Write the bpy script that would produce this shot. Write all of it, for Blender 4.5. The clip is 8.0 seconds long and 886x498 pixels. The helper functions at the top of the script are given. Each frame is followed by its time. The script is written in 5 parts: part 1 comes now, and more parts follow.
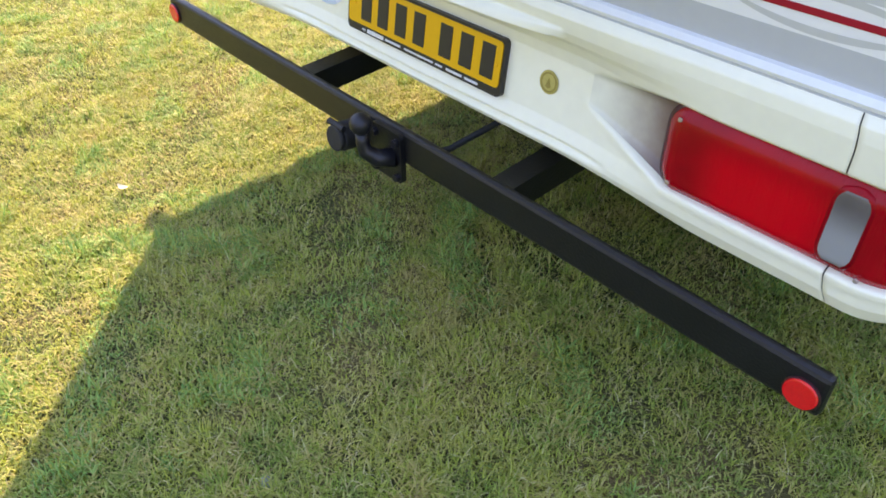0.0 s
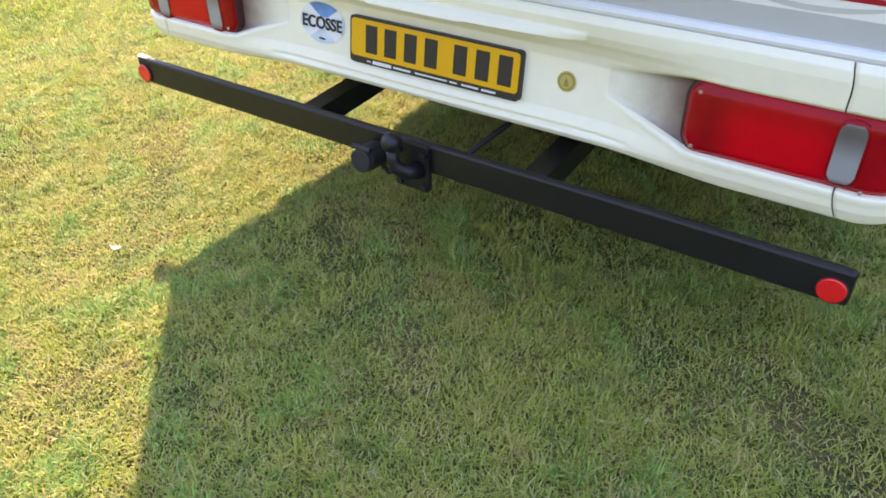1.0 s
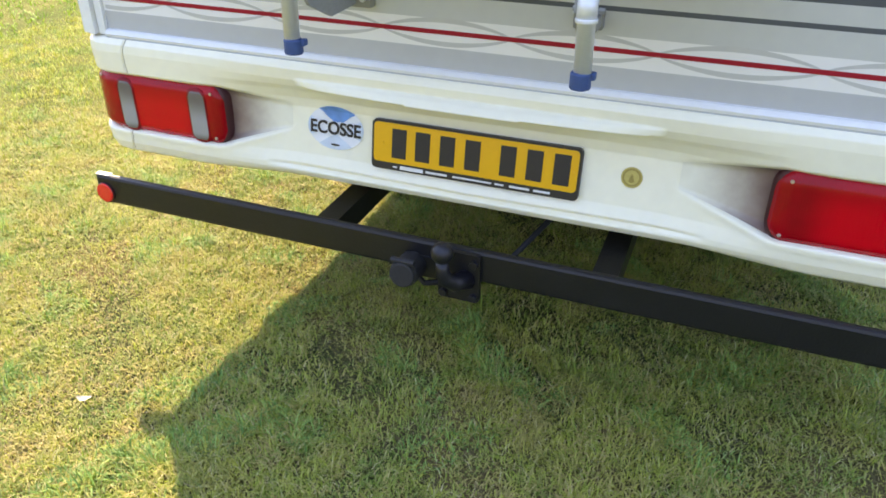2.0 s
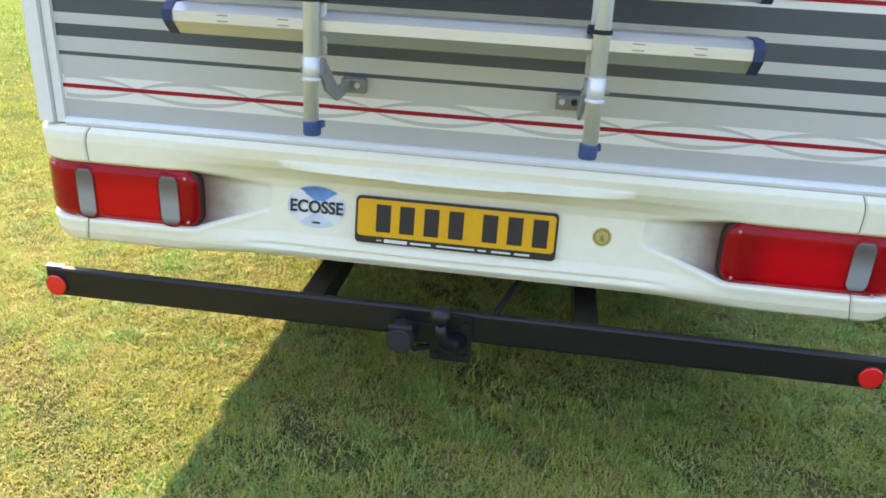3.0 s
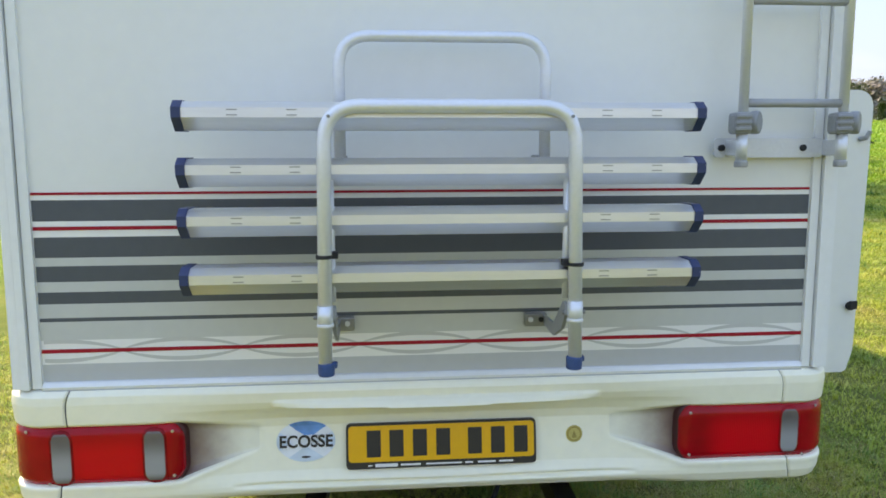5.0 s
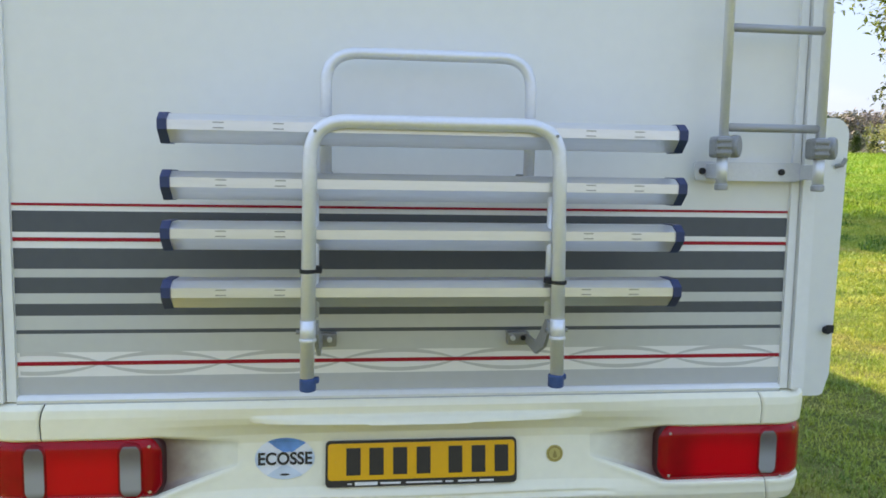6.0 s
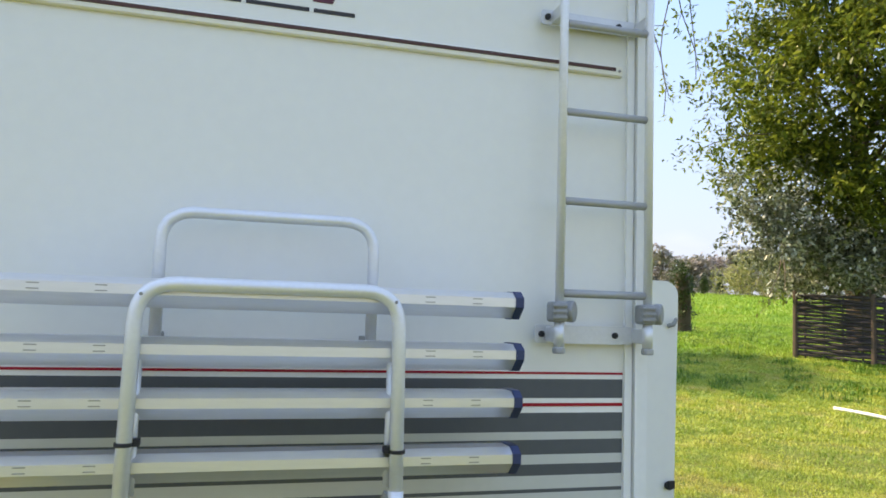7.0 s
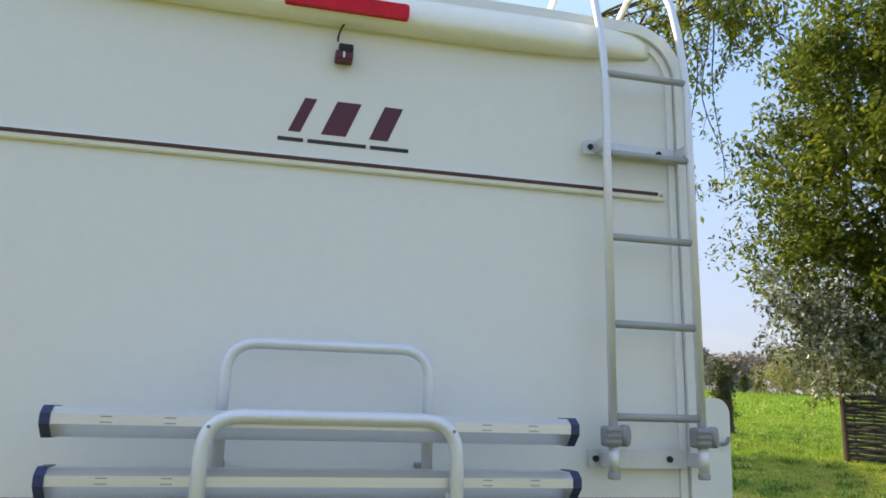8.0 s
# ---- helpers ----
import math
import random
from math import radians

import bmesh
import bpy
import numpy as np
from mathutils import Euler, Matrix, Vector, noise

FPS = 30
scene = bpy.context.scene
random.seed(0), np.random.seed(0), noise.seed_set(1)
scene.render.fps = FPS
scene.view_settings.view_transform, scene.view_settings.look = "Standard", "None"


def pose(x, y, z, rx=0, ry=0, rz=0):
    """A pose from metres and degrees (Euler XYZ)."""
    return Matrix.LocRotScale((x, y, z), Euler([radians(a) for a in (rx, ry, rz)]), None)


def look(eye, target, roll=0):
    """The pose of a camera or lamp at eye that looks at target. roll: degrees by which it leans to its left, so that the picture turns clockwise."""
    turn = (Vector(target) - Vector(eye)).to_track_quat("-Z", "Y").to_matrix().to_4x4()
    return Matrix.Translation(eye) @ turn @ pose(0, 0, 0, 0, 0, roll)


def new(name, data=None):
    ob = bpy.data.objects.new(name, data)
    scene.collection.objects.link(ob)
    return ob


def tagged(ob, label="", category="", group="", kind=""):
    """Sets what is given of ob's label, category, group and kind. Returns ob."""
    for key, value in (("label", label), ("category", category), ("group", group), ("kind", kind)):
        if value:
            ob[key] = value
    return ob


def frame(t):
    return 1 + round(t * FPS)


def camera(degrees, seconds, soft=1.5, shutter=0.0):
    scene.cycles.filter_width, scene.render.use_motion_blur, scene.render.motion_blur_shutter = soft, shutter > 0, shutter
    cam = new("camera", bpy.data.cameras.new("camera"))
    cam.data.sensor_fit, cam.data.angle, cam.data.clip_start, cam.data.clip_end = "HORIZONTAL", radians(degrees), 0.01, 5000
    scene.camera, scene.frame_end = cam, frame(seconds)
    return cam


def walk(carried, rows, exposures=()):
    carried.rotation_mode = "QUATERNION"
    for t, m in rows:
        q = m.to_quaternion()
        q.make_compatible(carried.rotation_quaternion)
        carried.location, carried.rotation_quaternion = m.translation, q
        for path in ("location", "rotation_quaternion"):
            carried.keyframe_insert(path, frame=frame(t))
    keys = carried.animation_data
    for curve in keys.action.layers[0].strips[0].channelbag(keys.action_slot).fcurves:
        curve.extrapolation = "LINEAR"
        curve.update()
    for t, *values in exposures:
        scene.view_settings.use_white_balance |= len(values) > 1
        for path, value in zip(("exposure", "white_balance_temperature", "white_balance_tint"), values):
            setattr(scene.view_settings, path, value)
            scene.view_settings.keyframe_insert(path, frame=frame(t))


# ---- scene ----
cam = camera(61.2, 8.0, soft=1.7)
PATH = [
    (0, (1.235, -1.043, 1.364), (0.08, -0.006, 0.103), -0.4),
    (0.5, (1.167, -1.278, 1.381), (0.112, -0.1, 0.158), -1.8),
    (1, (1.059, -1.501, 1.397), (0.135, -0.168, 0.228), -1.4),
    (1.5, (0.832, -1.511, 1.375), (0.054, -0.026, 0.284), -0.2),
    (1.7, (0.707, -1.516, 1.383), (-0.017, 0.023, 0.332), 0.1),
    (2.8, (0.243, -1.802, 1.334), (-0.084, -0.003, 0.525), 2.5),
    (3, (0.181, -1.813, 1.366), (-0.042, 0.024, 0.606), 3.2),
    (3.5, (0.023, -1.788, 1.428), (-0.048, 0.121, 0.836), 2.5),
    (4, (-0.085, -1.843, 1.465), (-0.016, 0.118, 1.079), 0.7),
    (4.5, (-0.166, -1.973, 1.487), (-0.009, 0.0, 1.197), -0.4),
    (6, (-0.197, -1.996, 1.464), (0.033, -0.018, 1.272), 0.9),
    (6.5, (-0.138, -1.999, 1.488), (0.234, -0.035, 1.413), 0.7),
    (7, (-0.111, -1.993, 1.541), (0.433, -0.076, 1.711), 1.8),
    (7.5, (-0.142, -2.012, 1.567), (0.4, -0.116, 1.901), 2.0),
    (8, (-0.188, -2.042, 1.604), (0.261, -0.14, 2.032), 1.5),
]
EXPOSURES = [(0.0, 2.62, 8200, 24), (1.6, 2.59, 8200, 24), (3.2, 2.54, 8150, 17), (4.5, 2.22, 8300, 15.5), (6.5, 2.15, 8300, 15.5), (7.5, 1.98, 8300, 15.5), (8.0, 1.80, 8300, 15.5)]
walk(cam, [(t, look(eye, target, roll)) for t, eye, target, roll in PATH], EXPOSURES)

SKY, SUN = 0.178, 2.0

# ---- world and sun ----
SUN_ELEVATION, SUN_AZIMUTH = 40.0, -45.0  # degrees; azimuth from +y towards +x
world = bpy.data.worlds.new("sky")
scene.world = world
world.use_nodes = True
wt = world.node_tree
wt.nodes.clear()
w_out = wt.nodes.new("ShaderNodeOutputWorld")
w_bg = wt.nodes.new("ShaderNodeBackground")
w_sky = wt.nodes.new("ShaderNodeTexSky")
w_sky.sky_type = "NISHITA"
w_sky.sun_disc = False
w_sky.air_density, w_sky.dust_density, w_sky.ozone_density = 1.0, 0.35, 1.1
w_sky.sun_elevation = radians(SUN_ELEVATION)
w_sky.sun_rotation = radians(SUN_AZIMUTH)
w_co = wt.nodes.new("ShaderNodeTexCoord")
w_map = wt.nodes.new("ShaderNodeMapping")
w_map.inputs["Scale"].default_value = (1.0, 1.0, 3.2)
w_noise = wt.nodes.new("ShaderNodeTexNoise")
w_noise.inputs["Scale"].default_value = 2.2
w_noise.inputs["Detail"].default_value = 5.0
w_ramp = wt.nodes.new("ShaderNodeValToRGB")
w_ramp.color_ramp.elements[0].position, w_ramp.color_ramp.elements[0].color = 0.50, (0, 0, 0, 1)
w_ramp.color_ramp.elements[1].position, w_ramp.color_ramp.elements[1].color = 0.78, (0.75, 0.75, 0.75, 1)
w_mix = wt.nodes.new("ShaderNodeMix")
w_mix.data_type = "RGBA"
wt.links.new(w_co.outputs["Generated"], w_map.inputs["Vector"])
wt.links.new(w_map.outputs["Vector"], w_noise.inputs["Vector"])
wt.links.new(w_noise.outputs["Fac"], w_ramp.inputs["Fac"])
w_sep = wt.nodes.new("ShaderNodeSeparateXYZ")
wt.links.new(w_co.outputs["Generated"], w_sep.inputs["Vector"])
w_haze = wt.nodes.new("ShaderNodeValToRGB")  # milky air, thick at the horizon and thin overhead
w_haze.color_ramp.elements[0].position, w_haze.color_ramp.elements[0].color = 0.02, (0.98, 0.98, 0.98, 1)
w_haze.color_ramp.elements[1].position, w_haze.color_ramp.elements[1].color = 0.85, (0.0, 0.0, 0.0, 1)
w_haze.color_ramp.elements.new(0.45).color = (0.72, 0.72, 0.72, 1)
w_air = wt.nodes.new("ShaderNodeValToRGB")  # its colour, pale low down and blue higher up
w_air.color_ramp.elements[0].position, w_air.color_ramp.elements[0].color = 0.03, (0.30, 0.37, 0.53, 1)
w_air.color_ramp.elements[1].position, w_air.color_ramp.elements[1].color = 0.45, (0.125, 0.285, 0.66, 1)
w_gain = wt.nodes.new("ShaderNodeVectorMath")
w_gain.operation = "SCALE"
w_gain.inputs["Scale"].default_value = 2.6
wt.links.new(w_sep.outputs["Z"], w_air.inputs["Fac"])
wt.links.new(w_air.outputs["Color"], w_gain.inputs[0])
w_cloud = wt.nodes.new("ShaderNodeMix")
w_cloud.data_type = "RGBA"
w_cloud.inputs["B"].default_value = (1.2, 1.35, 1.65, 1)
wt.links.new(w_ramp.outputs["Color"], w_cloud.inputs["Factor"])
wt.links.new(w_gain.outputs["Vector"], w_cloud.inputs["A"])
wt.links.new(w_cloud.outputs["Result"], w_mix.inputs["B"])
wt.links.new(w_sep.outputs["Z"], w_haze.inputs["Fac"])
w_max = wt.nodes.new("ShaderNodeMath")
w_max.operation = "MAXIMUM"
wt.links.new(w_ramp.outputs["Color"], w_max.inputs[0])
wt.links.new(w_haze.outputs["Color"], w_max.inputs[1])
wt.links.new(w_max.outputs[0], w_mix.inputs["Factor"])
wt.links.new(w_sky.outputs["Color"], w_mix.inputs["A"])
wt.links.new(w_mix.outputs["Result"], w_bg.inputs["Color"])
w_bg.inputs["Strength"].default_value = SKY
wt.links.new(w_bg.outputs["Background"], w_out.inputs["Surface"])

sun_data = bpy.data.lights.new("sun", "SUN")
sun_data.energy, sun_data.angle, sun_data.color = SUN, radians(0.6), (1.0, 0.90, 0.68)
sun = new("sun", sun_data)
az, el = radians(SUN_AZIMUTH), radians(SUN_ELEVATION)
sun.matrix_world = look((math.sin(az) * math.cos(el) * 60, math.cos(az) * math.cos(el) * 60, math.sin(el) * 60), (0, 0, 0))


# ---- materials ----
def material(name, color, rough=0.5, metal=0.0, vary=0.08, grain=60.0, stain=3.0, bump=0.0, coat=0.0, spec=0.5, stretch=(1, 1, 1), dirt=None):
    """A principled surface with variation at a fine and a coarse scale, and optional relief."""
    m = bpy.data.materials.new(name)
    m.use_nodes = True
    t = m.node_tree
    p = t.nodes["Principled BSDF"]
    p.inputs["Roughness"].default_value = rough
    p.inputs["Metallic"].default_value = metal
    p.inputs["Coat Weight"].default_value = coat
    p.inputs["Specular IOR Level"].default_value = spec
    co = t.nodes.new("ShaderNodeTexCoord")
    mp = t.nodes.new("ShaderNodeMapping")
    mp.inputs["Scale"].default_value = stretch
    t.links.new(co.outputs["Object"], mp.inputs["Vector"])
    fine = t.nodes.new("ShaderNodeTexNoise")
    fine.inputs["Scale"].default_value, fine.inputs["Detail"].default_value = grain, 4.0
    big = t.nodes.new("ShaderNodeTexNoise")
    big.inputs["Scale"].default_value, big.inputs["Detail"].default_value = stain, 3.0
    t.links.new(mp.outputs["Vector"], fine.inputs["Vector"])
    t.links.new(mp.outputs["Vector"], big.inputs["Vector"])
    add = t.nodes.new("ShaderNodeMath")
    add.operation = "ADD"
    t.links.new(fine.outputs["Fac"], add.inputs[0])
    t.links.new(big.outputs["Fac"], add.inputs[1])
    ramp = t.nodes.new("ShaderNodeMapRange")
    ramp.inputs["From Min"].default_value, ramp.inputs["From Max"].default_value = 0.6, 1.4
    t.links.new(add.outputs[0], ramp.inputs["Value"])
    mix = t.nodes.new("ShaderNodeMix")
    mix.data_type = "RGBA"
    lo = dirt if dirt else tuple(c * (1 - vary) for c in color)
    hi = tuple(min(1.0, c * (1 + vary)) for c in color)
    mix.inputs["A"].default_value = (*lo, 1)
    mix.inputs["B"].default_value = (*hi, 1)
    t.links.new(ramp.outputs["Result"], mix.inputs["Factor"])
    t.links.new(mix.outputs["Result"], p.inputs["Base Color"])
    rr = t.nodes.new("ShaderNodeMapRange")
    rr.inputs["From Min"].default_value, rr.inputs["From Max"].default_value = 0.15, 0.85
    rr.inputs["To Min"].default_value, rr.inputs["To Max"].default_value = rough * 0.9, min(1.0, rough * 1.12)
    t.links.new(big.outputs["Fac"], rr.inputs["Value"])
    t.links.new(rr.outputs["Result"], p.inputs["Roughness"])
    if bump:
        b = t.nodes.new("ShaderNodeBump")
        b.inputs["Strength"].default_value, b.inputs["Distance"].default_value = bump, 0.004
        t.links.new(fine.outputs["Fac"], b.inputs["Height"])
        t.links.new(b.outputs["Normal"], p.inputs["Normal"])
    return m


def leafy(name, ramp_colors, rough=0.5, patch=None, patch_scale=1.2, through_light=0.25, shift=0.5, patch_weight=0.6):
    """Leaves or blades: a colour for each piece, patches over the whole, a little light through."""
    m = bpy.data.materials.new(name)
    m.use_nodes = True
    t = m.node_tree
    p = t.nodes["Principled BSDF"]
    p.inputs["Roughness"].default_value = rough
    p.inputs["Specular IOR Level"].default_value = 0.35
    geo = t.nodes.new("ShaderNodeNewGeometry")
    ramp = t.nodes.new("ShaderNodeValToRGB")
    els = ramp.color_ramp.elements
    while len(els) < len(ramp_colors):
        els.new(0.5)
    for i, c in enumerate(ramp_colors):
        els[i].position, els[i].color = i / (len(ramp_colors) - 1), (*c, 1)
    t.links.new(geo.outputs["Random Per Island"], ramp.inputs["Fac"])
    out = ramp.outputs["Color"]
    if patch:
        n = t.nodes.new("ShaderNodeTexNoise")
        n.inputs["Scale"].default_value, n.inputs["Detail"].default_value, n.inputs["Roughness"].default_value = patch_scale, 5.0, 0.65
        t.links.new(geo.outputs["Position"], n.inputs["Vector"])
        r = t.nodes.new("ShaderNodeMapRange")
        r.inputs["From Min"].default_value, r.inputs["From Max"].default_value = shift - 0.17, shift + 0.17
        t.links.new(n.outputs["Fac"], r.inputs["Value"])
        mx = t.nodes.new("ShaderNodeMix")
        mx.data_type = "RGBA"
        pr = t.nodes.new("ShaderNodeValToRGB")
        pe = pr.color_ramp.elements
        while len(pe) < len(patch):
            pe.new(0.5)
        for i, c in enumerate(patch):
            pe[i].position, pe[i].color = i / (len(patch) - 1), (*c, 1)
        t.links.new(r.outputs["Result"], pr.inputs["Fac"])
        t.links.new(pr.outputs["Color"], mx.inputs["B"])
        mx.inputs["Factor"].default_value = patch_weight
        t.links.new(out, mx.inputs["A"])
        out = mx.outputs["Result"]
    t.links.new(out, p.inputs["Base Color"])
    if through_light:
        tr = t.nodes.new("ShaderNodeBsdfTranslucent")
        t.links.new(out, tr.inputs["Color"])
        ms = t.nodes.new("ShaderNodeMixShader")
        ms.inputs["Fac"].default_value = through_light
        t.links.new(p.outputs["BSDF"], ms.inputs[1])
        t.links.new(tr.outputs["BSDF"], ms.inputs[2])
        t.links.new(ms.outputs["Shader"], t.nodes["Material Output"].inputs["Surface"])
    return m


M_WALL = material("painted_wall", (0.765, 0.77, 0.722), 0.34, vary=0.025, grain=25, stain=1.3, coat=0.08)
M_CREAM = material("cream_gelcoat", (0.88, 0.85, 0.67), 0.40, vary=0.035, grain=35, stain=4, bump=0.02, coat=0.1)
M_CAP = material("pale_cream_gelcoat", (0.86, 0.85, 0.745), 0.3, vary=0.04, grain=35, stain=4, bump=0.02, coat=0.3)
M_CREAM_DIM = material("weathered_cream_gelcoat", (0.77, 0.75, 0.65), 0.42, vary=0.07, grain=35, stain=4, bump=0.02)
M_TRIM = material("white_trim", (0.78, 0.79, 0.76), 0.35, vary=0.04, grain=40, stain=3)
M_ALU = material("brushed_aluminium", (0.74, 0.75, 0.77), 0.36, metal=0.8, vary=0.05, grain=120, stain=6, bump=0.04, stretch=(0.15, 1, 1))
M_ALU_SIDE = material("anodised_aluminium", (0.62, 0.64, 0.66), 0.4, metal=0.3, vary=0.07, grain=120, stain=6, bump=0.03)
M_TUBE = material("silver_painted_tube", (0.72, 0.74, 0.76), 0.38, metal=0.35, vary=0.05, grain=90, stain=8, coat=0.15)
M_RUNG = material("ribbed_grey_aluminium", (0.36, 0.37, 0.37), 0.48, metal=0.25, vary=0.08, grain=160, stain=6, bump=0.15, stretch=(0.2, 1, 1))
M_GALV = material("dull_galvanised_steel", (0.26, 0.26, 0.245), 0.5, metal=0.4, vary=0.2, grain=60, stain=14, bump=0.1)
M_BLUE = material("navy_plastic", (0.018, 0.035, 0.105), 0.45, vary=0.15, grain=80)
M_BLUE_CAP = material("blue_plastic", (0.022, 0.065, 0.19), 0.45, vary=0.15, grain=80)
M_BLACK = material("black_powder_coat", (0.007, 0.007, 0.009), 0.38, vary=0.35, grain=180, stain=9, bump=0.25, spec=0.45)
M_RUBBER = material("black_rubber", (0.013, 0.013, 0.015), 0.65, vary=0.3, grain=120, stain=12, bump=0.2)
M_GREASE = material("greased_black_steel", (0.010, 0.010, 0.015), 0.36, metal=0.1, vary=0.4, grain=70, stain=30, bump=0.2)
M_GREY = material("grey_clamp_plastic", (0.27, 0.28, 0.28), 0.55, vary=0.12, grain=120, bump=0.05)
M_DARK = material("slate_grey_decal", (0.072, 0.084, 0.097), 0.42, vary=0.08, grain=30, stain=2)
M_LIGHTBAND = material("pale_grey_decal", (0.53, 0.54, 0.50), 0.4, vary=0.04, grain=30, stain=2)
M_GREYBAND = material("mid_grey_decal", (0.47, 0.48, 0.47), 0.4, vary=0.04, grain=30, stain=2)
M_WHITE = material("white_decal", (0.80, 0.79, 0.75), 0.38, vary=0.03, grain=30, stain=2)
M_REDLINE = material("red_decal", (0.36, 0.005, 0.020), 0.42, vary=0.1, grain=40, spec=0.3)
M_SWIRL = material("grey_swirl_decal", (0.52, 0.52, 0.48), 0.4, vary=0.05, grain=40)
M_LENS_BRIGHT = material("bright_red_lamp_plastic", (0.66, 0.0014, 0.012), 0.16, vary=0.3, grain=12, stain=6, bump=0.04, spec=0.3)
M_LENS_DARK = material("smoky_red_lamp_plastic", (0.25, 0.002, 0.007), 0.14, vary=0.5, grain=18, stain=12, spec=0.2)
M_GASKET = material("dark_red_gasket", (0.05, 0.006, 0.008), 0.5, vary=0.2)
M_SCREW = material("steel_screw", (0.6, 0.5, 0.48), 0.35, metal=0.8, vary=0.2)
M_REFLECTOR = material("red_reflector_plastic", (0.85, 0.010, 0.016), 0.15, vary=0.1, grain=300, coat=0.6)
M_YELLOW = material("yellow_plate", (0.80, 0.40, 0.008), 0.3, vary=0.05, grain=60, stain=10, coat=0.3)
M_INK = material("black_ink", (0.02, 0.016, 0.014), 0.45, vary=0.2)
M_PALE = material("pale_print", (0.75, 0.75, 0.72), 0.5, vary=0.1)
M_STICKER = material("white_vinyl", (0.76, 0.79, 0.82), 0.3, vary=0.06, grain=30, stain=30)
M_STICKER_BLUE = material("sky_blue_vinyl", (0.10, 0.28, 0.62), 0.3, vary=0.35, grain=20, stain=25)
M_STICKER_PALE = material("pale_blue_vinyl", (0.58, 0.68, 0.78), 0.3, vary=0.2, grain=20, stain=25)
M_GOLD = material("gold_sticker", (0.50, 0.42, 0.14), 0.35, metal=0.2, vary=0.15, grain=90)
M_GOLD_DARK = material("dull_gold_print", (0.30, 0.23, 0.06), 0.4, vary=0.15, grain=90)
M_MAROON = material("maroon_vinyl", (0.10, 0.010, 0.022), 0.4, vary=0.12)
M_BROWN = material("brown_insert", (0.07, 0.022, 0.014), 0.5, vary=0.2, stretch=(0.3, 1, 1))
M_UNDER = material("dark_underbody", (0.03, 0.03, 0.03), 0.8, vary=0.3, grain=30, bump=0.3)
M_BARK = material("rough_bark", (0.10, 0.075, 0.05), 0.9, vary=0.4, grain=22, stain=4, bump=1.0, stretch=(1, 1, 0.3))
M_TWIG = material("thin_twig_bark", (0.09, 0.075, 0.05), 0.85, vary=0.3, grain=20)
M_FENCE = material("weathered_dark_wood", (0.040, 0.033, 0.034), 0.85, vary=0.5, grain=30, stain=5, bump=0.6, stretch=(0.2, 0.2, 2))
M_POST = material("brown_post_wood", (0.085, 0.058, 0.04), 0.85, vary=0.35, grain=30, stain=5, bump=0.6)
M_HOSE = material("white_plastic_pipe", (0.8, 0.8, 0.78), 0.4, vary=0.05)
M_LEAF = material("dry_leaf", (0.62, 0.55, 0.42), 0.7, vary=0.15, grain=200, stain=60, bump=0.2)
M_PEBBLE = material("grey_stone", (0.20, 0.20, 0.21), 0.8, vary=0.25, grain=40, bump=0.4)
M_GRASS = leafy("grass_blades", [(0.09, 0.17, 0.03), (0.20, 0.31, 0.05), (0.35, 0.44, 0.075), (0.50, 0.52, 0.12), (0.66, 0.61, 0.26)], 0.5,
                [(0.07, 0.19, 0.035), (0.20, 0.34, 0.05), (0.40, 0.47, 0.06), (0.52, 0.50, 0.08), (0.46, 0.33, 0.13)], 5.5, 0.35, 0.5, 0.6)
M_THATCH = leafy("matted_thatch", [(0.09, 0.13, 0.03), (0.20, 0.25, 0.06), (0.34, 0.34, 0.09), (0.46, 0.38, 0.13), (0.56, 0.48, 0.20)], 0.6,
                 [(0.10, 0.20, 0.04), (0.28, 0.33, 0.06), (0.50, 0.42, 0.11), (0.40, 0.27, 0.12)], 7.0, 0.2, 0.5, 0.55)
M_LAWN = leafy("sunlit_lawn_blades", [(0.10, 0.17, 0.03), (0.24, 0.33, 0.05), (0.42, 0.47, 0.09), (0.58, 0.55, 0.20)], 0.5,
               [(0.09, 0.21, 0.03), (0.28, 0.39, 0.045), (0.48, 0.50, 0.07), (0.54, 0.42, 0.18)], 1.3, 0.35, 0.5, 0.6)
M_TUFT = leafy("lush_grass_tufts", [(0.10, 0.24, 0.055), (0.23, 0.42, 0.10), (0.40, 0.56, 0.15)], 0.5, None, 1, 0.35)
M_TUSSOCK = leafy("coarse_green_blades", [(0.05, 0.13, 0.015), (0.10, 0.22, 0.025), (0.20, 0.32, 0.04)], 0.5, None, 1, 0.3)
M_STRAW = leafy("dry_straw", [(0.38, 0.31, 0.14), (0.54, 0.46, 0.21), (0.68, 0.62, 0.32)], 0.6, None, 1, 0.2)
M_FIELD = leafy("field_blades", [(0.09, 0.21, 0.02), (0.17, 0.33, 0.035), (0.27, 0.42, 0.05), (0.40, 0.44, 0.10)], 0.55,
                [(0.10, 0.27, 0.025), (0.26, 0.44, 0.04), (0.44, 0.46, 0.09)], 0.35, 0.3, 0.5, 0.5)
M_OAK = leafy("glossy_green_leaves", [(0.028, 0.045, 0.018), (0.06, 0.095, 0.022), (0.13, 0.18, 0.03), (0.24, 0.29, 0.035), (0.38, 0.41, 0.08)], 0.35,
              [(0.025, 0.05, 0.015), (0.10, 0.15, 0.025), (0.28, 0.31, 0.04)], 0.9, 0.45, 0.5, 0.45)
M_SPRING = leafy("fresh_spring_leaves", [(0.16, 0.22, 0.03), (0.24, 0.30, 0.05), (0.32, 0.34, 0.08)], 0.45, None, 1, 0.4)
